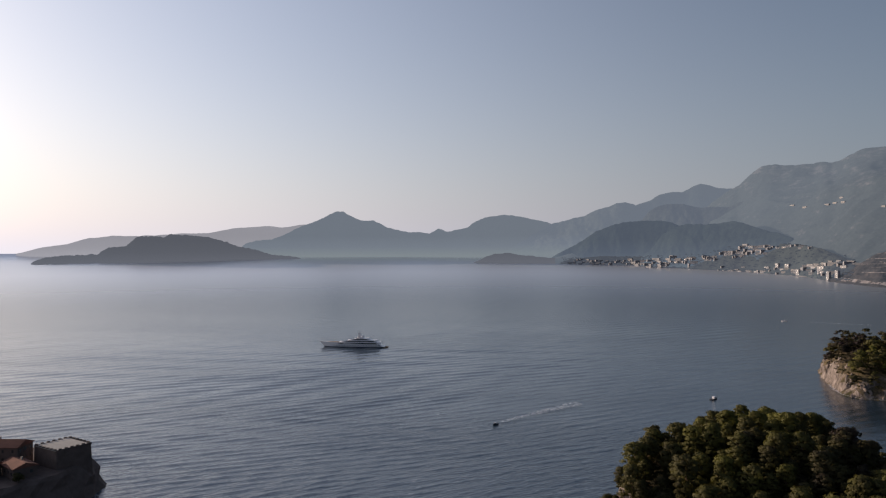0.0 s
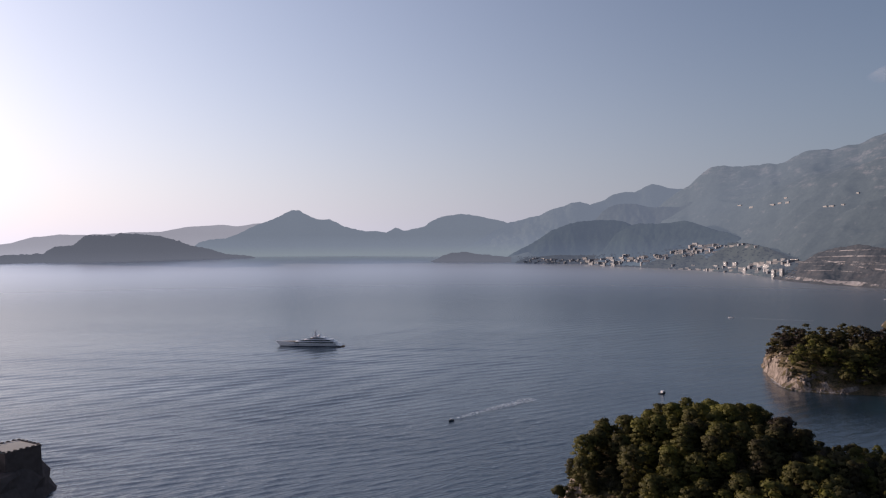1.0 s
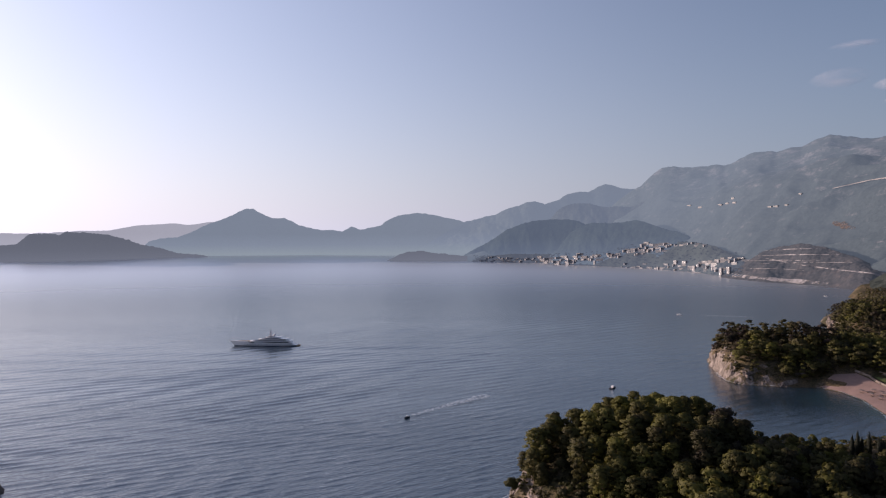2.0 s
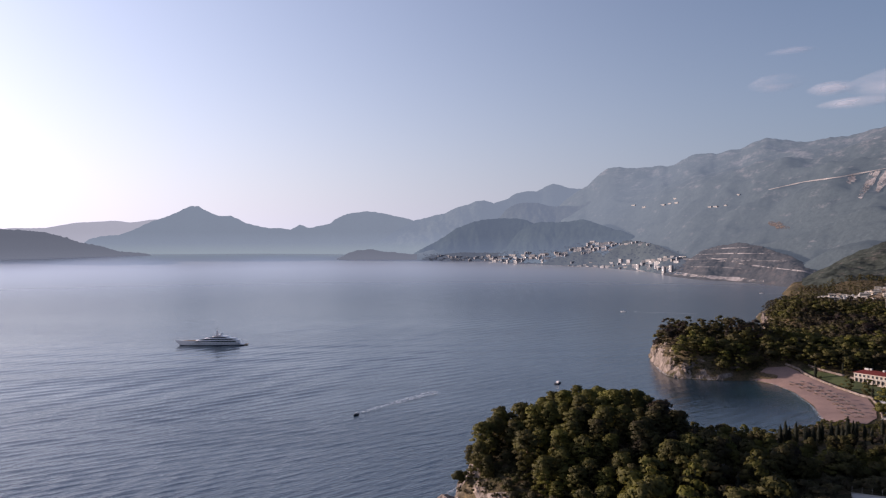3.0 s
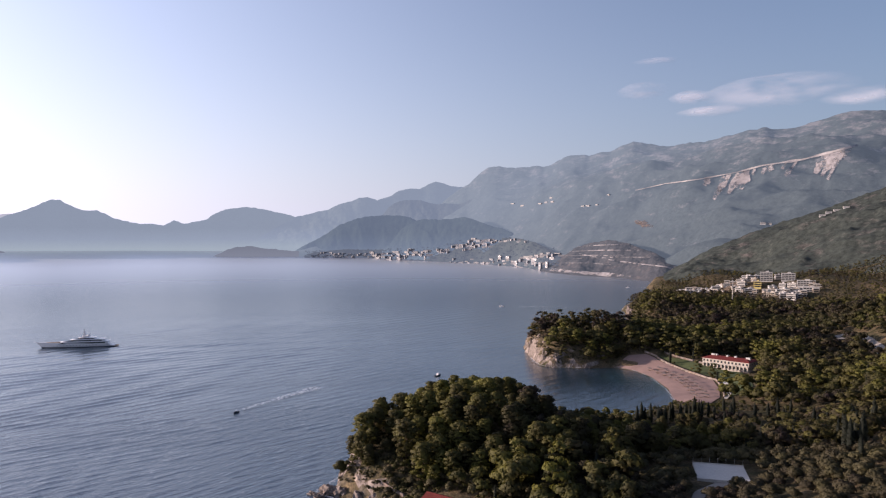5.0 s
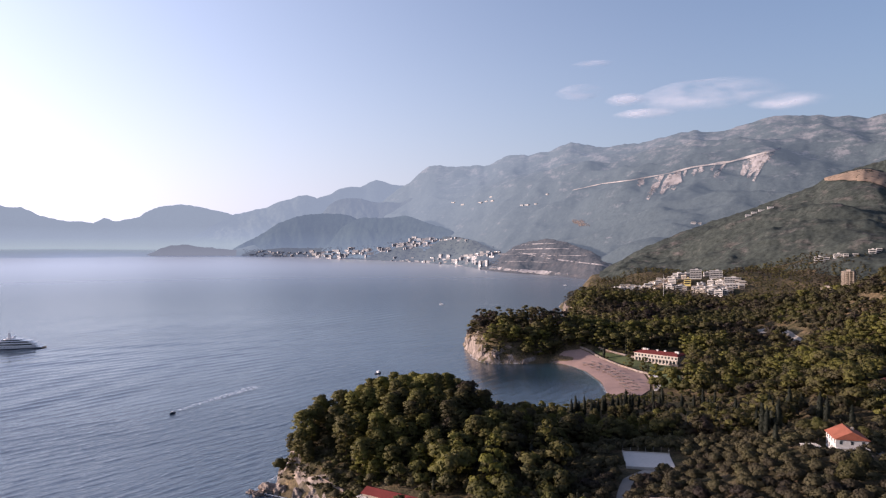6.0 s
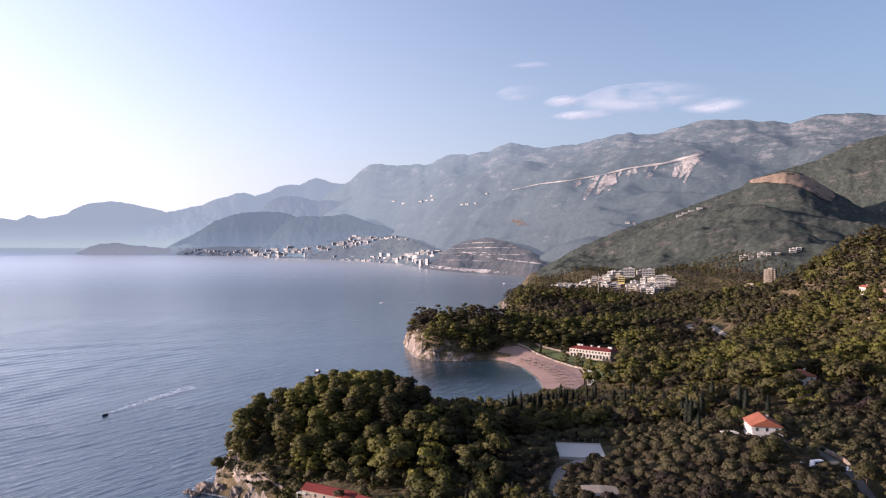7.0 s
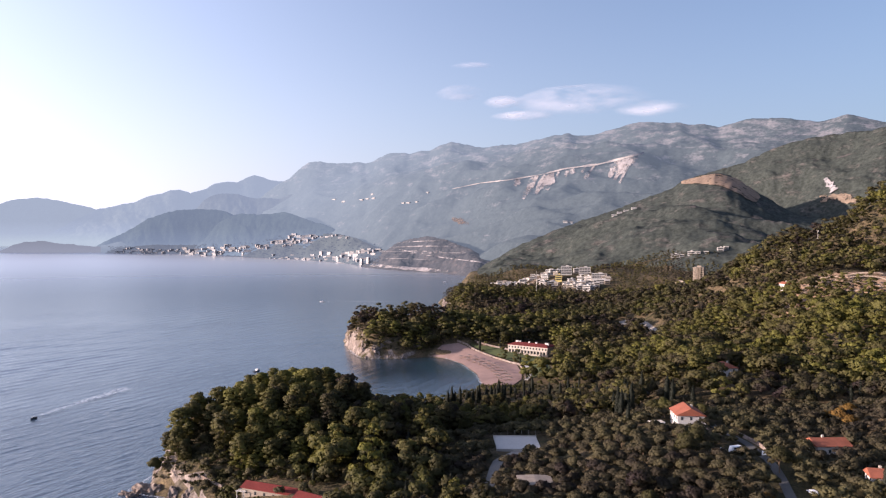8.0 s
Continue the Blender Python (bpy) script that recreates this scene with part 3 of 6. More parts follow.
def height(x, y):
    """The land's height, below nought in the sea."""
    x, y = np.asarray(x, float), np.asarray(y, float)
    d = inside(COAST, x, y)
    top, tot = 0.0, 0.0
    for hx, hy, hz in HEIGHTS:
        w = 1.0 / ((x - hx) ** 2 + (y - hy) ** 2 + 500.0) ** 1.8
        top, tot = top + w * hz, tot + w
    land = top / tot
    far = np.hypot(x, y)
    land = land + fractal(x, y, 60, 4, 3) * (2.0 + 0.004 * far)
    sandy = np.exp(-(((x - 425) / 55) ** 2 + ((y - 500) / 75) ** 2) ** 2)
    crag = np.exp(-(((x - 355) / 50) ** 2 + ((y - 640) / 60) ** 2)) + np.exp(-(((x - 88) / 25) ** 2 + ((y - 335) / 32) ** 2))
    wide = 30 - 19 * np.clip(crag, 0, 1) + 45 * sandy + 16 * fractal(x, y, 40, 3, 8)
    ramp = np.clip(d / np.maximum(wide, 4), 0, 1)
    ramp = ramp * (2 - ramp)
    return np.where(d > 0, 0.3 + (land - 0.3) * ramp, np.maximum(d * 0.6, -12))


def ground_material():
    n = Nodes("dry_ground", 0.95, 0.1)
    grain, patch, wide = n.noise(1.3, 5), n.noise(9, 4), n.noise(60, 4)
    soil = n.ramp(grain, [(0.3, (0.045, 0.034, 0.024)), (0.7, (0.165, 0.122, 0.072))])
    scrub = n.ramp(grain, [(0.3, (0.02, 0.02, 0.012)), (0.7, (0.06, 0.054, 0.027))])
    rock = n.ramp(n.noise(3.0, 6, (1, 1, 0.3), 0.7), [(0.38, (0.06, 0.048, 0.042)), (0.62, (0.27, 0.225, 0.20))])
    low = n.mix(n.ramp(n.maths("ADD", n.maths("MULTIPLY", patch, 0.5), n.maths("MULTIPLY", wide, 0.5)), [(0.42, (0, 0, 0)), (0.58, (1, 1, 1))]), scrub, soil)
    sep = n.add("ShaderNodeSeparateXYZ")
    n.link(n.add("ShaderNodeNewGeometry").outputs["True Normal"], sep.inputs[0])
    steep = n.ramp(n.maths("ADD", sep.outputs["Z"], n.maths("MULTIPLY", patch, 0.2)), [(0.56, (1, 1, 1)), (0.72, (0, 0, 0))])
    n.colour(n.mix(steep, low, rock))
    n.bump(n.noise(3.0, 6, (1, 1, 0.3), 0.7), 0.8, 1.2)
    return n.mat


def build_ground():
    xs = np.unique(np.concatenate([np.arange(40, 480, 4.0), np.arange(480, 1500, 9.0)]))
    ys = np.unique(np.concatenate([np.arange(-300, 60, 12.0), np.arange(60, 760, 4.0), np.arange(760, 1710, 9.0)]))
    X, Y = np.meshgrid(xs, ys, indexing="ij")
    Z = height(X, Y)
    # crags on the sea cliffs
    d = inside(COAST, X, Y)
    crag = np.exp(-((d - 5) / 7.0) ** 2) * np.clip(Z / 6, 0, 1)
    X2 = X + crag * 8 * fractal(Y, Z * 3, 14, 3, 61)
    Y2 = Y + crag * 8 * fractal(X, Z * 3, 14, 3, 71)
    F = grid_faces(len(xs), len(ys))
    F = F[(Z.ravel()[F] > -6).any(1)]
    ob = sheet("ground", np.stack([X2, Y2, Z], -1).reshape(-1, 3), F[:, ::-1], ground_material(), smooth=True)
    tagged(ob, "dry wooded coastal ground with limestone cliffs", "ground", kind="structure")


build_ground()
BEACH = [(371, 433), (396, 472), (416, 522), (421, 555), (414, 577), (430, 579), (446, 571), (450, 560), (448, 517), (446, 490), (442, 469), (425, 442), (402, 416), (380, 402), (366, 415)]


def drape(name, poly, material, lift, step, label, category, kind="structure"):
    """A thin layer on the land, within the outline poly."""
    pts = np.array(poly)
    lo, hi = pts.min(0) - step, pts.max(0) + step
    bm = bmesh.new()
    vs = [bm.verts.new((x, y, 0)) for x, y in poly]
    bm.faces.new(vs)
    for axis, a, b in ((0, lo[0], hi[0]), (1, lo[1], hi[1])):
        for c in np.arange(a, b, step):
            no = (1, 0, 0) if axis == 0 else (0, 1, 0)
            co = (c, 0, 0) if axis == 0 else (0, c, 0)
            bmesh.ops.bisect_plane(bm, geom=bm.verts[:] + bm.edges[:] + bm.faces[:], plane_co=co, plane_no=no)
    xy = np.array([v.co[:2] for v in bm.verts])
    for v, z in zip(bm.verts, height(xy[:, 0], xy[:, 1])):
        v.co.z = max(z, 0.02) + lift
    bmesh.ops.recalc_face_normals(bm, faces=bm.faces[:])
    for f in bm.faces:
        if f.normal.z < 0:
            f.normal_flip()
        f.smooth = True
    me = bpy.data.meshes.new(name)
    bm.to_mesh(me)
    bm.free()
    me.materials.append(material)
    return tagged(new(name, me), label, category, kind=kind)


drape("beach", BEACH, SAND, 0.35, 6, "pink shingle beach in a small bay", "beach")

# ---- trees ----


CORE = np.array([(0, 0, 1), (0, 0, -1), (1, 0, 0), (-1, 0, 0), (0, 1, 0), (0, -1, 0)], float)
CORE_FACES = np.array([(0, 2, 4), (0, 4, 3), (0, 3, 5), (0, 5, 2), (1, 4, 2), (1, 3, 4), (1, 5, 3), (1, 2, 5)])


def unit(v):
    return v / (np.linalg.norm(v, axis=-1, keepdims=True) + 1e-9)


def sprays(rng, puffs, count, size, flat=1.0, sag=0.0):
    """Leafy sprays as small triangles over round puffs (x, y, z, radius), each round a dense heart. Returns corners and their normals."""
    out, ways = [], []
    pp = np.array(puffs)
    mid = pp[:, :3].mean(0)
    wide = np.abs(pp[:, :3] - mid).max(0) + pp[:, 3].mean() * 0.6
    for px, py, pz, pr in puffs:
        d = rng.normal(size=(count, 3))
        d[:, 2] = np.abs(d[:, 2]) * 0.9 - 0.35 + sag
        d = unit(d)
        c = np.array([px, py, pz]) + d * pr * np.array([1, 1, flat]) * rng.uniform(0.84, 1.05, (count, 1))
        nrm = unit(d + rng.normal(scale=0.24, size=(count, 3)))
        a = unit(np.cross(nrm, rng.normal(size=(count, 3))))
        b = np.cross(nrm, a)
        s = size * pr * rng.uniform(0.6, 1.25, (count, 1))
        leaf = np.stack([c + a * s, c - 0.5 * a * s + 0.87 * b * s, c - 0.5 * a * s - 0.87 * b * s], 1).reshape(-1, 3)
        heart = (np.array([px, py, pz]) + CORE * pr * 0.8 * np.array([1, 1, flat]) * rng.uniform(0.8, 1.1, (6, 1)))[CORE_FACES].reshape(-1, 3)
        both = np.concatenate([leaf, heart])
        out.append(both)
        ways.append(unit(0.55 * unit(both - np.array([px, py, pz])) + 0.6 * unit((both - mid) / wide) + 0.12 * rng.normal(size=both.shape)))
    return np.concatenate(out), np.concatenate(ways)


def pine_puffs(rng, h, n, w):
    """Crown of a Mediterranean pine: broad tiers on rising limbs."""
    p = []
    for k in range(n):
        f = (k + 0.5) / n
        z = h * (0.15 + 0.79 * f)
        out = w * math.sqrt(max(0.05, 1 - ((f - 0.3) / 0.8) ** 2)) * rng.uniform(0.2, 0.95) ** 0.7
        a = k * 2.4 + rng.uniform(-0.5, 0.5)
        p.append((out * math.cos(a), out * math.sin(a), z, w * rng.uniform(0.24, 0.42)))
    p.append((0, 0, h * 0.93, w * 0.38))
    return p


def round_puffs(rng, h, n, w):
    p = []
    for k in range(n):
        a, f = k * 2.4, (k + 0.5) / n
        out = w * 0.74 * math.sqrt(f) * rng.uniform(0.7, 1.2)
        p.append((out * math.cos(a), out * math.sin(a), h * (0.4 + 0.38 * math.sqrt(max(0.0, 1 - f * 0.85))) + rng.uniform(-0.1, 0.1) * h, w * rng.uniform(0.22, 0.44)))
    return p


def umbrella_puffs(rng, h, n, w):
    """A flat-topped stone pine: one broad layer of clumps and a few below it."""
    p = []
    for k in range(n):
        a, f = k * 2.4 + rng.uniform(-0.3, 0.3), (k + 0.5) / n
        out = w * 0.82 * math.sqrt(f)
        p.append((out * math.cos(a), out * math.sin(a), h * (0.92 - 0.2 * f * f) + rng.uniform(-0.05, 0.03) * h, w * rng.uniform(0.28, 0.42)))
    for k in range(3):
        a = rng.uniform(0, 6.28)
        p.append((w * 0.35 * math.cos(a), w * 0.35 * math.sin(a), h * rng.uniform(0.4, 0.6), w * 0.3))
    return p


def cypress_puffs(rng, h, n, w):
    return [(rng.uniform(-0.15, 0.15) * w, rng.uniform(-0.15, 0.15) * w, h * (0.1 + 0.84 * k / (n - 1)), w * (0.25 + 0.75 * math.sin(math.pi * min(1, 0.25 + 0.75 * k / (n - 1))))) for k in range(n)]


KINDS = {
    "pine_tree": (pine_puffs, 15.0, 4.7, PINE, 0.55),
    "umbrella_pine": (umbrella_puffs, 12.5, 5.4, PINE, 0.6),
    "olive_tree": (round_puffs, 5.6, 3.0, OLIVE, 0.9),
    "cypress_tree": (cypress_puffs, 12.0, 1.15, CYPRESS, 2.0),
    "broadleaf_tree": (round_puffs, 10.0, 4.4, BROADLEAF, 0.9),
    "autumn_tree": (round_puffs, 8.5, 3.8, AUTUMN, 0.9),
}


def crown_corners(kind, seed, puffs, count, size, full=1.0):
    fn, h, w, _, flat = KINDS[kind]
    rng = np.random.default_rng(seed)
    return sprays(rng, [(x, y, z, r * full) for x, y, z, r in fn(rng, h, puffs, w)], count, size, flat, 0.1)


def wood(kind, places, name, label, puffs, count, size, seed):
    """Many trees of a kind, joined: places are x, y, z, scale, turn."""
    if not places:
        return
    shapes = [crown_corners(kind, seed + k, puffs, count, size, 1.0 if kind == "cypress_tree" else 1.1 if kind == "olive_tree" else 1.25) for k in range(7)]
    out, ways = [], []
    for k, (x, y, z, s, a) in enumerate(places):
        c, sn = math.cos(a), math.sin(a)
        v, w = shapes[k % 7]
        out.append(np.stack([(v[:, 0] * c - v[:, 1] * sn) * s + x, (v[:, 0] * sn + v[:, 1] * c) * s + y, v[:, 2] * s + z], 1))
        ways.append(np.stack([w[:, 0] * c - w[:, 1] * sn, w[:, 0] * sn + w[:, 1] * c, w[:, 2]], 1))
    v = np.concatenate(out)
    ob = sheet(name, v, np.arange(len(v)).reshape(-1, 3), KINDS[kind][3], True, np.concatenate(ways))
    tagged(ob, label, "woods", kind="stuff")


LAWN = [(455, 560), (468, 538), (476, 505), (484, 478), (470, 458), (453, 470), (453, 500), (454, 530)]
GARDEN = [(449, 462), (464, 450), (440, 420), (412, 413), (430, 436)]
COURT = [(234, 248), (253, 235), (240, 215), (222, 229)]
CLEAR = [(BEACH, 2), (LAWN, 2), (GARDEN, 1), (COURT, 4)]
TRACKS = {
    "court_path": ([(231, 222), (222, 219), (210, 214), (200, 205), (190, 195), (180, 186), (168, 176)], 5.0),
    "house_road": ([(300, 158), (292, 146), (284, 129), (271, 111), (255, 96), (241, 85), (225, 70)], 3.8),
    "loop_road": ([(648, 512), (658, 527), (668, 524), (664, 503), (650, 480), (628, 452), (612, 440)], 7.0),
}


def ribbon_outline(line, width):
    p = np.array(line, float)
    d = np.gradient(p, axis=0)
    d /= np.linalg.norm(d, axis=1)[:, None]
    s = np.stack([-d[:, 1], d[:, 0]], 1) * width / 2
    return [tuple(q) for q in np.concatenate([p + s, (p - s)[::-1]])]


for line, width in TRACKS.values():
    CLEAR.append((ribbon_outline(line, width), 3.0 if width < 3.7 else 6.0 if width > 6 else 2.2))
YARDS = [(430, 450, 9), (428, 436, 10), (640, 310, 11), (452, 452, 14), (440, 426, 13), (470, 458, 11), (460, 436, 9), (424, 418, 9), (103, 243, 10), (98, 238, 9), (121, 224, 9), (117, 233, 8), (125, 215, 8), (112, 218, 9), (108, 230, 8), (238, 194, 9), (226, 176, 8), (206, 196, 5), (285, 165, 13), (268, 126, 9), (249, 82, 6), (490, 502, 31), (474, 470, 16), (445, 440, 13), (428, 420, 10), (462, 446, 11), (398, 404, 8), (395, 206, 12), (104, 250, 7), (113, 259, 8), (107, 268, 7), (119, 249, 7), (131, 235, 9), (192, 168, 9), (302, 102, 8), (272, 70, 7), (406, 218, 12), (396, 206, 8), (467, 162, 5), (272, 176, 6), (975, 640, 22), (972, 670, 20)]


def allowed(x, y, margin=0.0):
    ok = inside(COAST, x, y) > 3.5
    for poly, m in CLEAR:
        ok &= inside(poly, x, y) < -m - margin
    for cx, cy, r in YARDS:
        ok &= np.hypot(x - cx, y - cy) > r + margin
    town = ((x - 1046 - 0.18 * (y - 1080)) / 82) ** 2 + ((y - 1080) / 215) ** 2
    return ok & (town > 1)


def scatter(rng, box, step, keep=None):
    """Jittered places in a box, on clear land."""
    x, y = np.meshgrid(np.arange(box[0], box[1], step), np.arange(box[2], box[3], step))
    x, y = x.ravel() + rng.uniform(-0.45, 0.45, x.size) * step, y.ravel() + rng.uniform(-0.45, 0.45, x.size) * step
    ok = allowed(x, y)
    ok &= (np.degrees(np.arctan2(x + 9, y + 52)) < 70) & (y > 20)
    if keep:
        ok &= keep(x, y)
    x, y = x[ok], y[ok]
    return np.stack([x, y, height(x, y)], 1)

# ---- helpers for things ----


def mesh_of(name, bm, material, smooth=False):
    me = bpy.data.meshes.new(name)
    bmesh.ops.recalc_face_normals(bm, faces=bm.faces[:])
    for f in bm.faces:
        f.smooth = smooth
    bm.to_mesh(me)
    bm.free()
    me.materials.append(material)
    return me


def part(name, bm, material, parent, label="", smooth=False):
    ob = new(name, mesh_of(name, bm, material, smooth))
    ob.parent = parent
    if label:
        tagged(ob, label)
    return ob


def shared(name, me, parent, m):
    """A piece on a mesh that it shares with its like."""
    ob = new(name, me)
    ob.parent = parent
    ob.matrix_basis = m
    return ob


def box(bm, x0, x1, y0, y1, z0, z1, bevel=0.0):
    made = bmesh.ops.create_cube(bm, size=1.0, matrix=Matrix.LocRotScale(((x0 + x1) / 2, (y0 + y1) / 2, (z0 + z1) / 2), None, (abs(x1 - x0), abs(y1 - y0), abs(z1 - z0))))
    if bevel:
        edges = list({e for v in made["verts"] for e in v.link_edges})
        bmesh.ops.bevel(bm, geom=edges, offset=bevel, segments=2, affect="EDGES")
    return bm


def boxed(*a, **k):
    return box(bmesh.new(), *a, **k)


def rod(bm, a, b, r0, r1=None, sides=7):
    """A tapered round bar from a to b."""
    a, b = Vector(a), Vector(b)
    r1 = r0 if r1 is None else r1
    m = Matrix.Translation((a + b) / 2) @ (b - a).to_track_quat("Z", "Y").to_matrix().to_4x4()
    bmesh.ops.create_cone(bm, cap_ends=True, segments=sides, radius1=r0, radius2=r1, depth=(b - a).length, matrix=m)
    return bm


def thing(name, label, category, m, group=""):
    ob = new(name)
    ob.matrix_basis = m
    return tagged(ob, label, category, group)


def loft(rings, closed=True):
    """A skin over rings of corners, capped at both ends."""
    bm = bmesh.new()
    vs = [[bm.verts.new(p) for p in ring] for ring in rings]
    n = len(vs[0])
    for a, b in zip(vs, vs[1:]):
        for k in range(n if closed else n - 1):
            bm.faces.new((a[k], a[(k + 1) % n], b[(k + 1) % n], b[k]))
    bm.faces.new(vs[0][::-1])
    bm.faces.new(vs[-1])
    bmesh.ops.remove_doubles(bm, verts=bm.verts[:], dist=0.001)
    return bm


def land(x, y):
    return float(height(np.array([x]), np.array([y]))[0])


# ---- woods ----
rng = np.random.default_rng(4)
GROVE = [(150, 60), (165, 190), (205, 258), (262, 268), (300, 240), (350, 200), (380, 120), (330, 40)]


def in_grove(x, y):
    return inside(GROVE, x, y) > 0


def spread(points, lo, hi):
    """Places with a size and a turn; trees before the bay are scaled down to fit the camera's view."""
    return [(x, y, z - 0.4, rng.uniform(lo, hi) * (0.62 if 205 < x < 400 and 288 < y < 410 else 1.0), rng.uniform(0, 6.28)) for x, y, z in points]


def trunk_mesh(kind, seed):
    _, h, w, _, _ = KINDS[kind]
    r = random.Random(seed)
    bm = bmesh.new()
    top = h * (0.62 if kind != "cypress_tree" else 0.3)
    lean = (r.uniform(-0.4, 0.4), r.uniform(-0.4, 0.4))
    mid = (lean[0] * 0.6, lean[1] * 0.6, top * 0.5)
    rod(bm, (0, 0, -1.0), mid, h * 0.022, h * 0.017, 8)
    rod(bm, mid, (lean[0], lean[1], top), h * 0.017, h * 0.009, 7)
    if kind != "cypress_tree":
        for k in range(5):
            a, z = k * 1.26 + r.uniform(-0.3, 0.3), top * (0.55 + 0.09 * k)
            rod(bm, (lean[0] * 0.8, lean[1] * 0.8, z), (w * 0.55 * math.cos(a), w * 0.55 * math.sin(a), z + h * 0.16), h * 0.009, h * 0.004, 5)
    return mesh_of("trunk", bm, BARK, True)


def tree_models(kind, label, count, puffs, sprigs, size, seed):
    """Some trees of a kind, each a trunk and a crown of sprays."""
    out = []
    for k in range(count):
        root = new(kind)
        tagged(root, label, "tree", kind.replace("_", " ") + "s by the shore")
        v, ways = crown_corners(kind, seed + k, puffs, sprigs, size)
        crown = sheet("crown", v, np.arange(len(v)).reshape(-1, 3), KINDS[kind][3], True, ways)
        crown.parent = root
        t = new("trunk", trunk_mesh(kind, seed + k))
        t.parent = root
        out.append(root)
    return out


def plant(models, places):
    for k, (x, y, z, s, a) in enumerate(places):
        root = models[k] if k < len(models) else copy_thing(models[k % len(models)], Matrix())
        root.matrix_basis = Matrix.LocRotScale((x, y, z), Euler((0, 0, a)), (s, s, s * rng.uniform(0.9, 1.12)))


near = scatter(rng, (60, 620, 60, 620), 8.6, lambda x, y: ~in_grove(x, y))
mid = scatter(rng, (380, 900, 0, 1000), 9.0, lambda x, y: ((x > 620) | (y > 620)) & ~((inside([(575, 190), (590, 290), (660, 300), (665, 205)], x, y) > 0) & (rng.uniform(size=x.shape) < 0.93)))
far = scatter(rng, (600, 1420, 0, 1500), 12.4, lambda x, y: (x > 900) | (y > 1000))
grove = scatter(rng, (140, 390, 30, 270), 5.7, in_grove)
HEADLAND = [(60, 280), (60, 430), (330, 430), (330, 300), (215, 262)]
near = near[~((near[:, 0] < 104) & (near[:, 1] < 310)) & ~((near[:, 0] > 280) & (near[:, 0] < 392) & (near[:, 1] > 355) & (near[:, 1] < 430))]
own = inside(HEADLAND, near[:, 0], near[:, 1]) > 0
head, rest = near[own], near[~own]
k1 = rng.uniform(size=len(head))
patch = fractal(rest[:, 0], rest[:, 1], 90, 2, 77) + 0.1 * rng.normal(size=len(rest))
PINES = tree_models("pine_tree", "green pine with tiered crown on the headland", 8, 50, 40, 0.3, 100)
OLIVES = tree_models("olive_tree", "grey-green olive tree on dry ground", 6, 26, 34, 0.34, 200)
LEAFY = tree_models("broadleaf_tree", "bright green broad-leaved tree", 4, 24, 56, 0.25, 300)
CYPRESSES = tree_models("cypress_tree", "slim dark green cypress", 4, 14, 60, 0.34, 400)
GOLDEN = tree_models("autumn_tree", "yellowing autumn tree on the slope", 2, 12, 40, 0.32, 500)
plant(PINES, spread(head[k1 < 0.86][:300], 0.65, 1.35))
wood("pine_tree", spread(head[k1 < 0.86][300:], 0.75, 1.25), "headland_wood", "green pines on the headland", 16, 40, 0.32, 15)
order = np.argsort(np.hypot(grove[:, 0] - 215, grove[:, 1] - 160))
gr = grove[order]
plant(OLIVES, spread(gr[:290], 0.8, 1.4))
wood("olive_tree", spread(gr[290:], 0.8, 1.4), "olive_grove", "grey-green olive grove on dry ground", 9, 24, 0.40, 30)
lone = np.concatenate([head[k1 >= 0.86], [(262, 140, 36), (232, 118, 30), (203, 118, land(203, 118)), (300, 182, 36), (310, 170, 37), (296, 190, 36)]])
tall_ones = np.array([(246, 133), (209, 127), (222, 98), (260, 100), (300, 186)], float)
lone = [(x, y, z - 0.4, rng.uniform(0.65, 1.05), rng.uniform(0, 6.28)) for x, y, z in lone]
lone += [(x, y, land(x, y) - 0.4, rng.uniform(1.05, 1.35), rng.uniform(0, 6.28)) for x, y in tall_ones]
plant(LEAFY, lone)
row = [(290 + 4.0 * k + rng.uniform(-1.5, 1.5), 370 + 0.1 * k + rng.uniform(-3, 3)) for k in range(16)]
row += [(468, 484), (452, 540), (300, 215), (305, 222), (312, 218), (320, 228), (330, 240), (276, 190), (283, 196), (345, 250), (352, 262), (332, 205), (340, 215), (365, 268), (262, 62), (330, 190)]
row += [(rng.uniform(300, 470), rng.uniform(225, 380)) for _ in range(40)]
plant(CYPRESSES, [(x, y, land(x, y) - 0.3, rng.uniform(1.1, 1.75) if 290 < x < 362 and y < 285 else rng.uniform(0.8, 1.45) if x > 290 and y < 350 else rng.uniform(0.95, 1.35), rng.uniform(0, 6)) for x, y in row if allowed(np.array([x]), np.array([y]))[0]])
plant(GOLDEN, [(x, y, land(x, y) - 0.3, rng.uniform(0.7, 1.1), rng.uniform(0, 6)) for x, y in [(345, 118), (350, 128), (338, 110), (306, 176), (358, 120), (210, 95), (230, 88)]])
dark = rng.uniform(size=len(rest)) < 0.09
wood("cypress_tree", spread(rest[dark], 0.7, 1.2), "cypress_wood", "dark cypresses scattered through the woods", 9, 22, 0.45, 25)
stone = rng.uniform(size=len(rest)) < 0.4
wood("umbrella_pine", spread(rest[~dark & stone & (patch < 0.14)], 0.7, 1.4), "stone_pine_wood", "flat-topped stone pines in the coastal woods", 11, 20, 0.42, 12)
wood("pine_tree", spread(rest[~dark & ~stone & (patch < 0.08)], 0.65, 1.35), "pine_wood", "dense green pine woods on the shore", 10, 21, 0.40, 10)
wood("broadleaf_tree", spread(rest[~dark & (patch >= 0.08) & ~(stone & (patch < 0.14))], 0.7, 1.45), "mixed_wood", "bright broad-leaved trees among the pines", 10, 24, 0.40, 20)
k3 = fractal(mid[:, 0], mid[:, 1], 110, 2, 79) + 0.1 * rng.normal(size=len(mid))
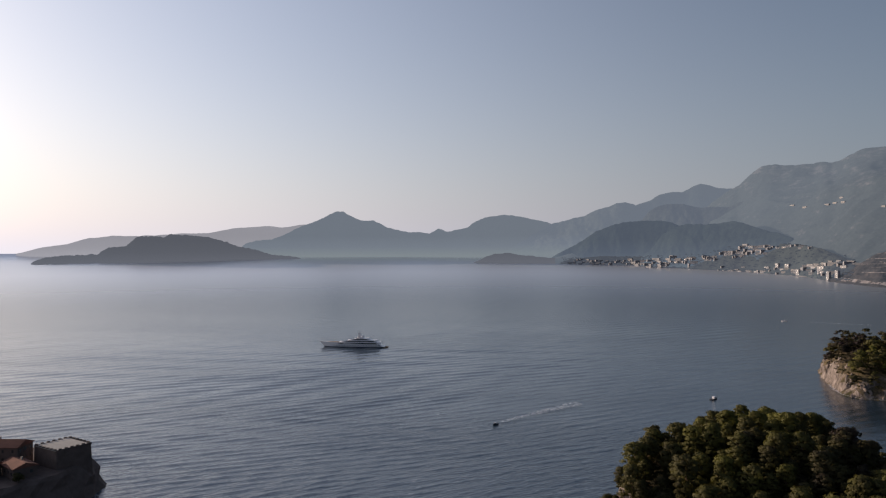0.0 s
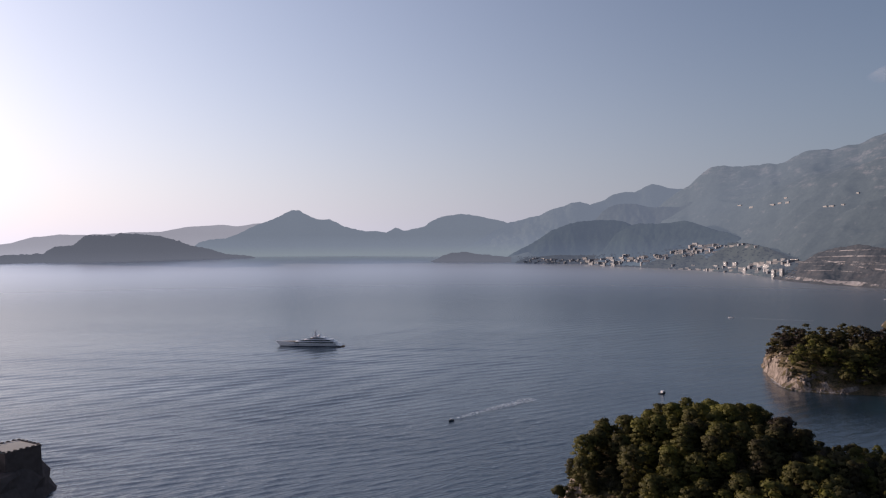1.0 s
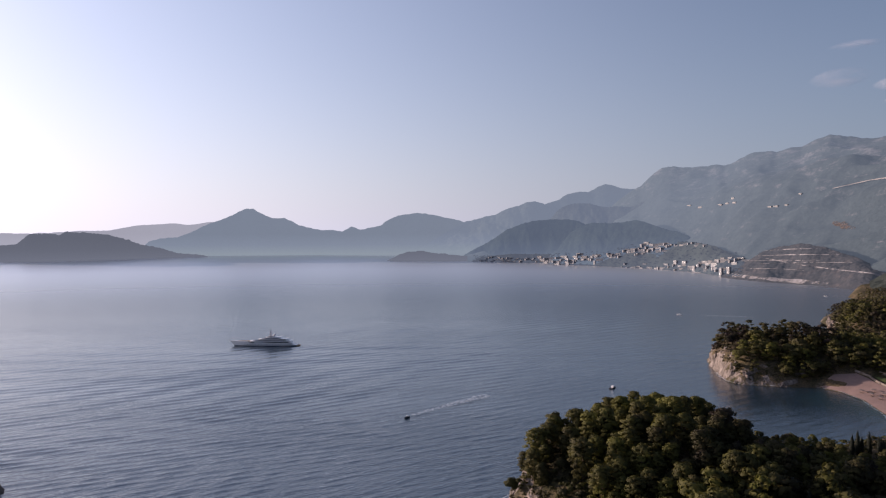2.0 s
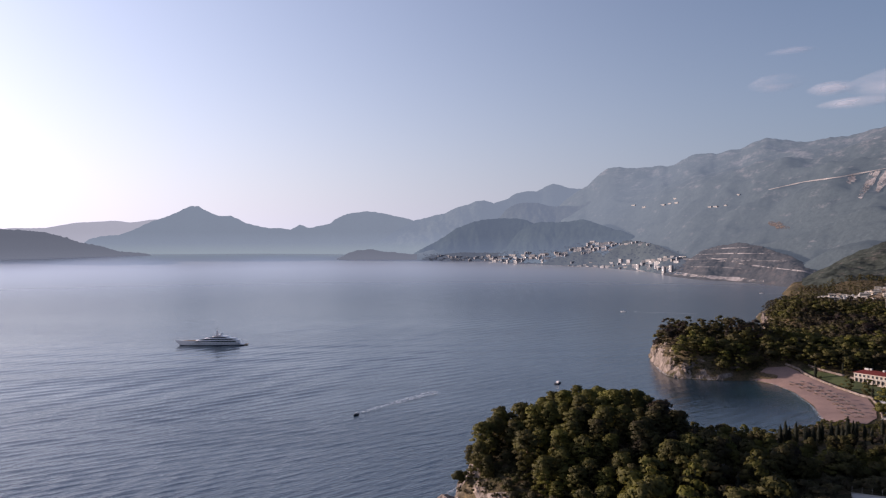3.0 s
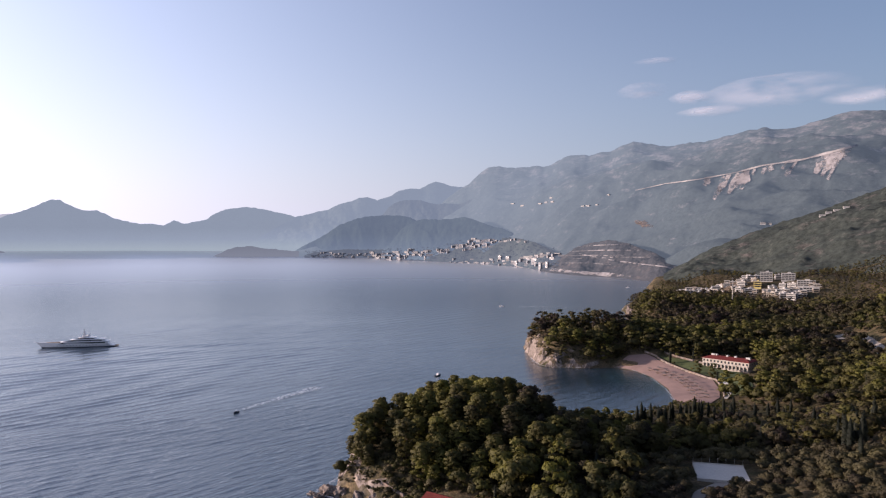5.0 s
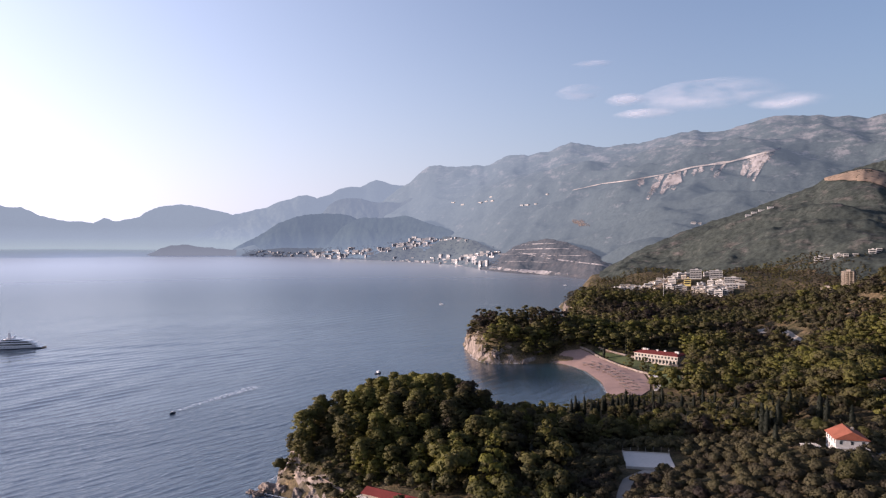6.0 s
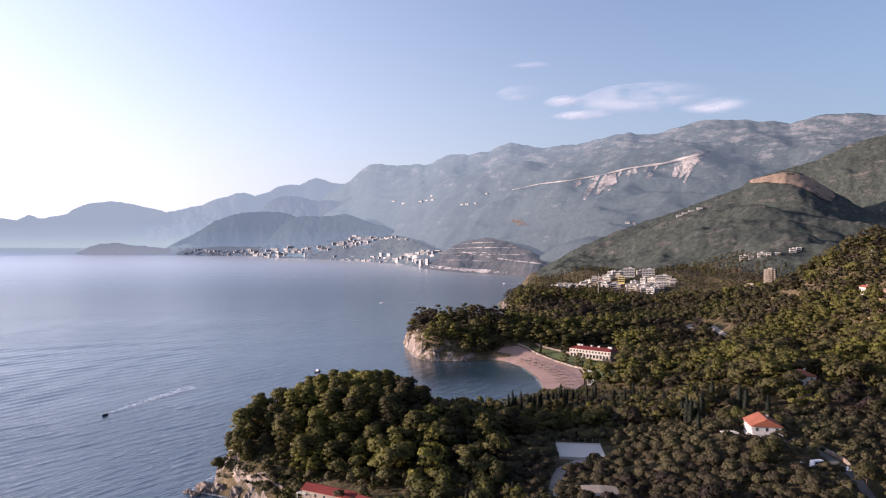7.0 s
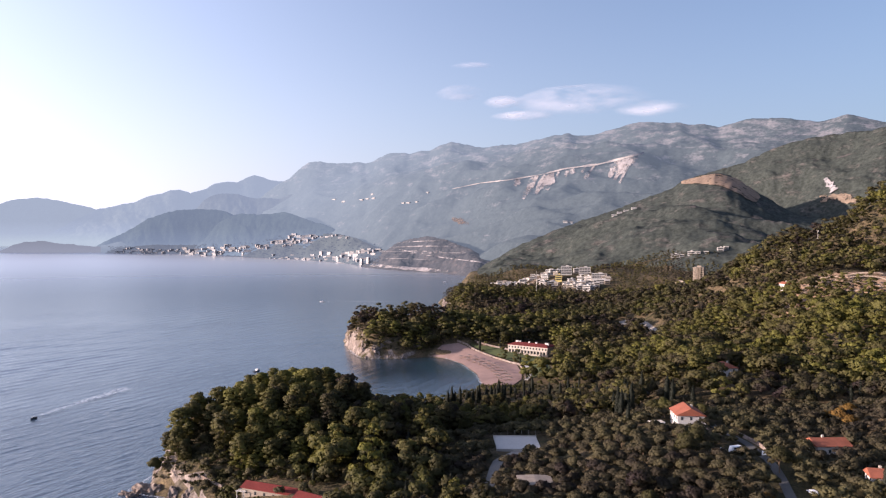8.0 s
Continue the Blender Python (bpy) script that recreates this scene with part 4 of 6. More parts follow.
flat_top = rng.uniform(size=len(mid)) < 0.35
wood("umbrella_pine", spread(mid[(k3 < 0.1) & flat_top], 0.6, 1.3), "hill_stone_pines", "flat-topped stone pines on the hillside", 7, 13, 0.52, 42)
wood("pine_tree", spread(mid[(k3 < 0.1) & ~flat_top], 0.65, 1.4), "hill_pine_wood", "green pine woods on the hillside", 7, 13, 0.50, 40)
wood("broadleaf_tree", spread(mid[k3 >= 0.1], 0.75, 1.45), "hill_mixed_wood", "bright broad-leaved trees on the hillside", 8, 14, 0.50, 45)
wood("pine_tree", spread(far, 0.5, 0.95), "far_pine_wood", "green pine woods on the far slope", 4, 7, 0.70, 50)
front = scatter(rng, (90, 215, 200, 300), 5.2, lambda x, y: (y < 300 - 0.25 * (x - 90)) & ~in_grove(x, y))
wood("olive_tree", spread(front, 0.7, 1.25), "shore_olives", "grey-green olives above the shore rocks", 10, 34, 0.34, 66)
# low scrub on the sea slopes and under the trees
sx = scatter(rng, (60, 800, 60, 1000), 7.0, lambda x, y: (inside(COAST, x, y) < 45) & ~in_grove(x, y))
sx = np.concatenate([sx, scatter(rng, (74, 112, 268, 332), 2.9), scatter(rng, (300, 395, 368, 432), 5.0), scatter(rng, (346, 470, 584, 745), 5.0), scatter(rng, (92, 160, 222, 300), 4.2)])
wood("broadleaf_tree", [(x, y, z - 0.8, rng.uniform(0.25, 0.5), rng.uniform(0, 6)) for x, y, z in sx], "shore_scrub", "low green scrub on the sea slopes", 5, 14, 0.5, 60)

# ---- tracks, lawn, court ----
GRAVEL = plain("pale_gravel_road", (0.25, 0.225, 0.20), 0.95, 1.5, 0.2)


def broken_ground(name, c, size, gap=(0.38, 0.52)):
    """Bare earth or stones that break up into the scrub round it."""
    n = Nodes(name, 0.95, 0.05)
    grain = n.noise(size * 0.4, 5, rough=0.7)
    n.colour(n.ramp(grain, [(0.3, shade(c, 0.6)), (0.7, shade(c, 1.2))]))
    gaps = n.add("ShaderNodeBsdfTransparent")
    mixer = n.add("ShaderNodeMixShader")
    n.link(n.ramp(n.noise(size, 5, rough=0.65), [(gap[0], (0, 0, 0)), (gap[1], (1, 1, 1))]), mixer.inputs[0])
    n.link(gaps.outputs[0], mixer.inputs[1])
    n.link(n.bsdf.outputs[0], mixer.inputs[2])
    n.link(mixer.outputs[0], n.tree.nodes["Material Output"].inputs[0])
    return n.mat


SANDY = broken_ground("bare_sandy_cutting", (0.21, 0.155, 0.118), 22, (0.33, 0.43))
DULL = broken_ground("dull_bare_slope", (0.12, 0.10, 0.092), 30)
BARE = broken_ground("bare_brown_earth", (0.19, 0.145, 0.11), 34)
SCREE = broken_ground("pale_scree", (0.27, 0.255, 0.26), 40)
ROAD_CUT = plain("pale_road_cut", (0.30, 0.28, 0.275), 0.95, 14.0, 0.3)
for key, (line, width) in TRACKS.items():
    fine = np.array([np.interp(np.linspace(0, len(line) - 1, len(line) * 3), range(len(line)), [p[i] for p in line]) for i in (0, 1)]).T
    drape("road", ribbon_outline(fine, width), ASPHALT if key == "house_road" else GRAVEL, 0.45, 5, "narrow winding grey lane between trees", "road")
drape("lawn", LAWN, GRASS, 0.6, 5, "mown green lawn above the beach", "lawn")
drape("lawn", GARDEN, GRASS, 0.6, 5, "small green garden beside the beach path", "lawn")


def build_court():
    m = pose(237.3, 231.8, 19.0, 0, 0, -35)
    root = thing("sports_court", "pale grey concrete court slab among trees", "court", m)
    part("slab", boxed(-11.6, 11.6, -12.2, 12.2, -3, 1.0, bevel=0.1), PALE_CONCRETE, root)
    bm = bmesh.new()
    for x0, x1, y0, y1 in ((-11.8, 11.8, 12.2, 12.5), (-11.8, 11.8, -12.5, -12.2)):
        box(bm, x0, x1, y0, y1, -3, 1.5)
    part("kerb", bm, CONCRETE, root)
    for k in range(7):
        x = -11.4 + 3.8 * k
        part("post", rod(bmesh.new(), (x, 12.7, 0), (x, 12.7, 4.2), 0.05), CONCRETE, root)


build_court()

# ---- buildings ----
WINDOW = mesh_of("window", boxed(-0.55, 0.55, -0.06, 0.06, -0.75, 0.75), GLASS_DARK)
CHIMNEY = mesh_of("chimney", boxed(-0.45, 0.45, -0.45, 0.45, 0, 1.8, bevel=0.05), CREAM_WALL)


def roof_bm(w, d, z, rise, over=0.6, hip=0.0, thick=0.25):
    """A pitched roof with its ridge along y; hip: how far the ridge ends stand back."""
    x, y = w / 2 + over, d / 2 + over
    lower = [(-x, -y, z), (x, -y, z), (x, y, z), (-x, y, z)]
    bm = bmesh.new()
    a = [bm.verts.new(p) for p in lower]
    b = [bm.verts.new((p[0], p[1], p[2] - thick)) for p in lower]
    r0, r1 = bm.verts.new((0, -y + hip, z + rise)), bm.verts.new((0, y - hip, z + rise))
    for f in ((a[0], a[1], r0), (a[2], a[3], r1), (a[1], a[2], r1, r0), (a[3], a[0], r0, r1), b[::-1]):
        bm.faces.new(f)
    for k in range(4):
        bm.faces.new((a[k], b[k], b[(k + 1) % 4], a[(k + 1) % 4]))
    return bm


def house(name, label, m, w, d, h, wall, roof, rise=1.8, hip=0.0, storeys=2, cols=4, chimneys=1, over=0.6, group=""):
    root = thing(name, label, "house", m, group)
    part("wall", boxed(-w / 2, w / 2, -d / 2, d / 2, -4, h), wall, root)
    if hip == 0:
        bm = bmesh.new()
        for y in (-d / 2, d / 2 - 0.3):
            vs = [bm.verts.new(p) for p in ((-w / 2, y, h), (w / 2, y, h), (0, y, h + rise * 0.9))]
            vs2 = [bm.verts.new((v.co.x, v.co.y + 0.3, v.co.z)) for v in vs]
            bm.faces.new(vs)
            bm.faces.new(vs2)
            for k in range(3):
                bm.faces.new((vs[k], vs[(k + 1) % 3], vs2[(k + 1) % 3], vs2[k]))
        part("gable", bm, wall, root)
    part("roof", roof_bm(w, d, h, rise, over, hip), roof, root)
    for s in range(storeys):
        z = h * (s + 0.5) / storeys
        for k in range(cols):
            y = -d / 2 + d * (k + 0.5) / cols
            for sx in (-1, 1):
                shared("window", WINDOW, root, pose(sx * w / 2, y, z, 0, 0, 90))
        for k in range(max(2, int(w / 4))):
            x = -w / 2 + w * (k + 0.5) / max(2, int(w / 4))
            for sy in (-1, 1):
                shared("window", WINDOW, root, pose(x, sy * d / 2, z))
    for k in range(chimneys):
        shared("chimney", CHIMNEY, root, pose((-1) ** k * w * 0.18, -d * 0.4 + d * 0.8 * (k + 0.6) / max(1, chimneys), h + rise * 0.5))
    return root


def build_villa():
    m = pose(488, 499, land(488, 499) + 1.8, 0, 0, 22)
    root = house("villa", "long cream villa with low red roof above the beach", m, 18, 45, 8.2, CREAM_WALL, RED_ROOF, 2.2, 6, 2, 13, 0)
    # a lower wing behind and a plinth course
    part("wing", boxed(9, 21, -16, -2, -4, 6.6), CREAM_WALL, root)
    part("wing_roof", boxed(8.6, 21.4, -16.4, -1.6, 6.6, 7.0), RED_ROOF, root)
    part("cornice", boxed(-9.3, 9.3, -22.8, 22.8, 7.5, 7.75), WHITE_WALL, root)
    part("balcony", boxed(-10.4, -9.0, -21.5, 21.5, 3.9, 4.2), WHITE_WALL, root)
    part("loggia_glass", boxed(-9.08, -8.9, -21.5, 21.5, 0.6, 3.1), GLASS_DARK, root)
    column = mesh_of("column", boxed(-0.35, 0.35, -0.5, 0.5, -0.4, 3.9), CREAM_WALL)
    for k in range(13):
        shared("column", column, root, pose(-9.6, -21.4 + 42.8 * k / 12, 0))
    tall_window = mesh_of("tall_window", boxed(-0.08, 0.08, -0.85, 0.85, -1.0, 1.0), GLASS_DARK)
    for k in range(13):
        shared("tall_window", tall_window, root, pose(-9.05, -22.5 + 45 * (k + 0.5) / 13, 5.9))
    for y, w in ((16, 3.2), (12.5, 1.6), (2, 1.6), (-6, 2.0), (-18, 4.0)):
        part("roof_hut", boxed(-1.0, 1.2, y - w / 2, y + w / 2, 9.4, 11.6), WHITE_WALL, root)
    return root


build_villa()


def wall_run(name, label, line, tall, thick, material, sink=2.0):
    """A free wall along a line on the land."""
    bm = bmesh.new()
    for (ax, ay), (bx, by) in zip(line, line[1:]):
        n = max(1, int(math.hypot(bx - ax, by - ay) / 6))
        for k in range(n):
            p = [(ax + (bx - ax) * (k + e) / n, ay + (by - ay) * (k + e) / n) for e in (0, 1.02)]
            z = [land(*q) for q in p]
            d = Vector((bx - ax, by - ay)).normalized() * thick / 2
            ring = [[(q[0] - d.y, q[1] + d.x, zz - sink), (q[0] + d.y, q[1] - d.x, zz - sink), (q[0] + d.y, q[1] - d.x, zz + tall), (q[0] - d.y, q[1] + d.x, zz + tall)] for q, zz in zip(p, z)]
            sub = loft(ring)
            tmp = bpy.data.meshes.new("tmp")
            sub.to_mesh(tmp)
            sub.free()
            bm.from_mesh(tmp)
            bpy.data.meshes.remove(tmp)
    return tagged(new(name, mesh_of(name, bm, material)), label, "wall", kind="structure")


wall_run("beach_wall", "pale stone sea wall behind the beach", [(447, 574), (452, 562), (450, 540), (449.5, 517), (448, 490), (444, 467), (427, 440), (404, 413)], 1.8, 0.9, LIMESTONE)
wall_run("garden_wall", "pale stone garden wall before the villa", [(462, 562), (472, 532), (478, 505), (488, 474)], 1.8, 0.6, LIMESTONE)
wall_run("garden_hedge", "clipped dark hedge beside the lawn", [(449, 453), (458, 447), (440, 424)], 1.4, 1.2, CYPRESS, 0.5)
drape("promenade", ribbon_outline([(452, 470), (446, 460), (436, 445), (424, 430), (412, 417), (400, 408)], 3.2), PALE_CONCRETE, 0.9, 5, "pale paved path along the beach", "path")

m = pose(291.0, 165.5, land(289, 163), 0, 0, -39)
home = house("stone_house", "white stone house with bright orange tiled roof", m, 13, 14, 6.4, WHITE_WALL, TERRACOTTA, 3.4, 0, 2, 4, 1)
part("terrace", boxed(-9, 7.5, -10.5, -7.2, -4, 0.6), LIMESTONE, home)
part("porch_roof", boxed(-6.5, 6.5, -9.4, -7.05, 2.7, 2.95), WHITE_WALL, home)
house("red_roof_house", "white house with red tiled roof in the woods", pose(407, 221, land(407, 221) + 1.0, 0, 0, -35), 11, 15, 6.5, WHITE_WALL, TERRACOTTA, 2.6, 4.5, 2, 4, 1)
house("orange_roof_house", "house with orange tiled roof among olive trees", pose(303, 103, land(303, 103) - 0.8, 0, 0, 58), 10, 15, 4.5, WHITE_WALL, TERRACOTTA, 2.4, 0, 1, 4, 1)
house("small_orange_house", "small white house with orange tiled roof", pose(274, 68, land(274, 68), 0, 0, 40), 8, 10, 5.5, WHITE_WALL, TERRACOTTA, 2.4, 0, 2, 3, 1)
house("stone_hut", "small grey stone hut with flat roof", pose(467, 164, land(467, 164), 0, 0, -20), 6, 9, 5.5, STONE_WALL, CONCRETE, 0.4, 0, 1, 2, 0, 0.3)
house("roadside_shed", "low grey building with flat roof in the olives", pose(192, 168, land(192, 168) + 0.5, 0, 0, -35), 14, 12, 3.4, STONE_WALL, STONE_WALL, 0.35, 0, 1, 3, 0, 0.3)
# restaurant roofs on the near point
house("shore_restaurant", "low building with long red metal roof near the rocks", pose(113, 259, land(113, 259) - 3.6, 0, 0, 33), 8, 30, 4.0, STONE_WALL, RED_ROOF, 1.9, 0, 1, 6, 0)
house("shore_annexe", "low annexe with red metal roof near the rocks", pose(103, 243, land(103, 243) - 2.0, 0, 0, 33), 8, 14, 4.2, STONE_WALL, RED_ROOF, 1.7, 0, 1, 4, 0)
house("shore_pavilion", "stone pavilion with long red metal roof", pose(121, 224, land(121, 224) - 2.2, 0, 0, 24), 9, 26, 4.6, STONE_WALL, RED_ROOF, 2.2, 0, 1, 6, 0)


def build_pergola(x, y, turn):
    root = thing("pergola", "white garden pergola with slatted top", "pergola", pose(x, y, land(x, y), 0, 0, turn))
    for px in (-3, 3):
        for py in (-2, 2):
            part("post", boxed(px - 0.12, px + 0.12, py - 0.12, py + 0.12, -1, 2.6), WHITE_WALL, root)
    for k in range(9):
        part("slat", boxed(-3.4 + 0.85 * k - 0.08, -3.4 + 0.85 * k + 0.08, -2.5, 2.5, 2.6, 2.8), WHITE_WALL, root)
    for py in (-2, 2):
        part("beam", boxed(-3.5, 3.5, py - 0.1, py + 0.1, 2.45, 2.6), WHITE_WALL, root)


build_pergola(277, 173, -25)
build_pergola(103, 270, 33)
build_pergola(440, 201, -20)
house("hillside_cabin", "small white cabin above the terraced field", pose(640, 311, land(640, 311), 0, 0, -30), 7, 10, 4.5, WHITE_WALL, TERRACOTTA, 1.8, 0, 1, 3, 1)
wall_run("retaining_wall", "dry stone retaining wall by the lane", [(296, 143), (286, 124), (278, 113)], 1.6, 0.7, LIMESTONE)
wall_run("shore_steps_wall", "pale stone parapet along the shore steps", [(90, 300), (97, 285), (96, 268), (99, 255)], 1.5, 0.6, LIMESTONE)

# ---- parked vehicles ----
TYRE = plain("black_tyre", (0.02, 0.02, 0.02), 0.9, 0.2)
CAR_WHITE = plain("white_car_paint", (0.8, 0.8, 0.8), 0.25, 1.0, 0.04, 0.5)


def vehicle(name, label, x, y, turn, long, wide, tall, nose):
    root = thing(name, label, "car", pose(x, y, land(x, y) + 0.5, 0, 0, turn), "parked vehicles")
    low = tall * 0.5
    prof = [(-long / 2, 0.35), (long / 2, 0.35), (long / 2, low), (long / 2 - nose, low * 1.1), (long / 2 - nose * 1.7, tall), (-long / 2 + 0.3, tall), (-long / 2, low)]
    rings = [[(px, s * wide / 2 * (0.93 if pz > low * 1.05 else 1), pz) for px, pz in prof] for s in (-1, 1)]
    part("body", loft(rings), CAR_WHITE, root)
    for s in (-1, 1):
        part("side_window", boxed(-long * 0.35, long / 2 - nose * 1.75, s * wide / 2 * 0.95 - 0.03, s * wide / 2 * 0.95 + 0.03, low * 1.15, tall * 0.88), GLASS_DARK, root)
    for px in (-long * 0.32, long * 0.32):
        for s in (-1, 1):
            bm = rod(bmesh.new(), (px, s * wide / 2 - 0.12, 0.33), (px, s * wide / 2 + 0.06, 0.33), 0.33, 0.33, 14)
            part("wheel", bm, TYRE, root)


vehicle("camper_van", "white camper van parked by the lane", 269.7, 125, -15, 6.4, 2.2, 2.9, 0.7)
vehicle("small_van", "small white van parked under olive trees", 264.5, 128.5, 10, 4.4, 1.9, 2.0, 0.9)
vehicle("parked_car", "white car parked on the asphalt", 249.3, 81.5, 60, 4.3, 1.8, 1.5, 1.1)
vehicle("parked_car", "white car half hidden beside a shed", 276, 116, 30, 4.3, 1.8, 1.5, 1.1)

# ---- beach furniture ----
CANVAS = plain("faded_dark_canvas", (0.16, 0.13, 0.12), 0.9, 0.4)
STRAW = plain("dark_parasol_cloth", (0.15, 0.125, 0.115), 0.9, 0.4)


def lounger_model():
    root = new("sun_lounger")
    tagged(root, "dark canvas sun lounger on pink shingle", "sun lounger", "loungers on the beach")
    part("frame", boxed(-1.0, 1.0, -0.33, 0.33, 0.25, 0.33), TEAK, root)
    bm = boxed(-1.0, 0.35, -0.32, 0.32, 0.33, 0.45, bevel=0.03)
    part("mattress", bm, CANVAS, root)
    part("backrest", loft([[(0.35, s, 0.4), (1.0, s, 0.75), (0.98, s, 0.87), (0.33, s, 0.5)] for s in (-0.32, 0.32)]), CANVAS, root)
    for px in (-0.85, 0.85):
        for py in (-0.28, 0.28):
            part("leg", boxed(px - 0.03, px + 0.03, py - 0.03, py + 0.03, 0, 0.25), TEAK, root)
    return root


def parasol_model():
    root = new("parasol")
    tagged(root, "round beach parasol on a pole", "parasol", "parasols on the beach")
    part("pole", rod(bmesh.new(), (0, 0, -0.3), (0, 0, 2.5), 0.04), TEAK, root)
    bm = bmesh.new()
    bmesh.ops.create_cone(bm, cap_ends=True, segments=10, radius1=1.7, radius2=0.05, depth=0.6, matrix=Matrix.Translation((0, 0, 2.4)))
    part("canopy", bm, STRAW, root)
    return root


LOUNGER, PARASOL = lounger_model(), parasol_model()
first_l, first_p = True, True
# groups of parasols with loungers, spaced along the curve of the beach
for k in range(10):
    f = k / 9
    bx, by = 431 - 40 * f ** 1.9, 536 - 112 * f
    for j in range(6):
        x, y = bx - 4 + (j % 3) * 3.6 + rng.uniform(-0.5, 0.5), by + 2 - (j % 3) * 2.4 + (j // 3) * 2.3 + rng.uniform(-0.4, 0.4)
        if inside(BEACH, np.array([x]), np.array([y]))[0] < 2:
            continue
        m = pose(x, y, land(x, y) + 0.36, 0, 0, 150 + rng.uniform(-12, 12))
        if first_l:
            LOUNGER.matrix_basis, first_l = m, False
        else:
            copy_thing(LOUNGER, m)
        if j % 3 != 1:
            m = pose(x + 1.0, y + 0.9, land(x + 1.0, y + 0.9) + 0.36)
            if first_p:
                PARASOL.matrix_basis, first_p = m, False
            else:
                copy_thing(PARASOL, m)

# ---- town blocks ----


# window glass colour lightened to take in the distance haze
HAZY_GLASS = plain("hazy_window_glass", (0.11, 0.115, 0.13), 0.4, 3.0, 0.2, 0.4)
PIER = mesh_of("pier", boxed(-0.3, 0.3, -0.2, 0.2, -1.35, 1.35), WHITE_WALL)


def block(name, label, m, w, d, h, storeys, wall, cols, near_by=True, group="town buildings"):
    """A flat-roofed block of flats: on each storey a band of windows, piers and a balcony slab."""
    root = thing(name, label, "building", m, group)
    part("wall", boxed(-w / 2, w / 2, -d / 2, d / 2, -5, h), wall, root)
    part("roof", boxed(-w / 2 - 0.4, w / 2 + 0.4, -d / 2 - 0.4, d / 2 + 0.4, h, h + 0.5), CONCRETE if near_by else wall, root)
    tall = h / storeys
    for s in range(storeys):
        z = tall * (s + 0.52)
        part("window_band", boxed(-w / 2 + 0.7, w / 2 - 0.7, -d / 2 - 0.06, d / 2 + 0.06, z - tall * 0.27, z + tall * 0.27), GLASS_DARK if near_by else HAZY_GLASS, root)
        if s and near_by:
            part("balcony", boxed(-w / 2 - 0.3, w / 2 + 0.3, -d / 2 - 1.4, d / 2 + 1.0, tall * s - 0.15, tall * s + 0.55), wall, root)
        if near_by:
            part("side_windows", boxed(-w / 2 - 0.06, w / 2 + 0.06, -d * 0.3, d * 0.3, z - tall * 0.22, z + tall * 0.22), GLASS_DARK, root)
            for k in range(cols + 1 if w > 17 else 0):
                x = -w / 2 + 0.5 + (w - 1.0) * k / cols
                for y in (-d / 2 - 0.1, d / 2 + 0.1):
                    shared("pier", PIER, root, pose(x, y, z))
    if near_by and w > 11:
        part("roof_hut", boxed(-w * 0.2, w * 0.05, -d * 0.22, d * 0.2, h + 0.5, h + 2.6), wall, root)
    return root


town = random.Random(8)
PALE = [WHITE_WALL, WHITE_WALL, WHITE_WALL, CREAM_WALL, STONE_WALL]
# the large hotels of the near town
BIG = ((1066, 1030, 22, 13, 17, 5, WHITE_WALL), (1094, 1004, 24, 13, 14, 4, WHITE_WALL), (1036, 1022, 13, 12, 12, 3, YELLOW_WALL), (1080, 950, 30, 13, 10, 3, WHITE_WALL), (1042, 905, 26, 12, 8, 2, WHITE_WALL), (1110, 1290, 34, 12, 9, 2, STONE_WALL), (1012, 965, 30, 11, 6, 2, STONE_WALL))
for x, y, w, d, h, s, wall in BIG:
    block("hotel_building", "pale flat-roofed hotel with rows of balconies", pose(x, y, land(x, y), 0, 0, 135), w, d, h, s, wall, max(3, int(w / 5)))
for k in range(150):
    f = town.uniform(-1, 1)
    y = 1080 + 205 * f
    x = 1058 + 0.18 * (y - 1080) + town.uniform(-84, 62) * math.sqrt(1 - f * f * 0.8)
    if min(math.hypot(x - q[0], y - q[1]) for q in BIG) < 20:
        continue
    w, s = town.uniform(9, 17), town.randint(2, 3)
    block("town_house", "pale rendered town house with balconies", pose(x, y, land(x, y), 0, 0, town.uniform(100, 160)), w, town.uniform(7, 11), s * 3.0 + 0.5, s, town.choice(PALE), 3)
drape("bare_slope", [(985, 1050), (1005, 1150), (1040, 1240), (1092, 1262), (1085, 1180), (1050, 1120), (1020, 1040)], BARE, 0.8, 12, "bare pinkish rock slope below the town houses", "bare earth")
UPTOWN = ((53.7, -1.58, 17, 3), (54.2, -1.5, 10, 2), (54.9, -1.26, 14, 2), (55.4, -1.24, 9, 2), (56.0, -1.11, 9, 1), (57.0, -0.92, 12, 2), (57.4, -0.83, 9, 2))
for a, e, w, s in UPTOWN:
    p = on_ridge(QUARRY, a, e)
    block("hill_house", "white hillside house with flat roof", pose(p.x, p.y, p.z - 2, 0, 0, 130), w, 9, s * 3.1 + 1.5, s, WHITE_WALL, 4)


RAW_FRAME = plain("raw_brown_concrete", (0.27, 0.225, 0.185), 0.95, 1.5, 0.3)


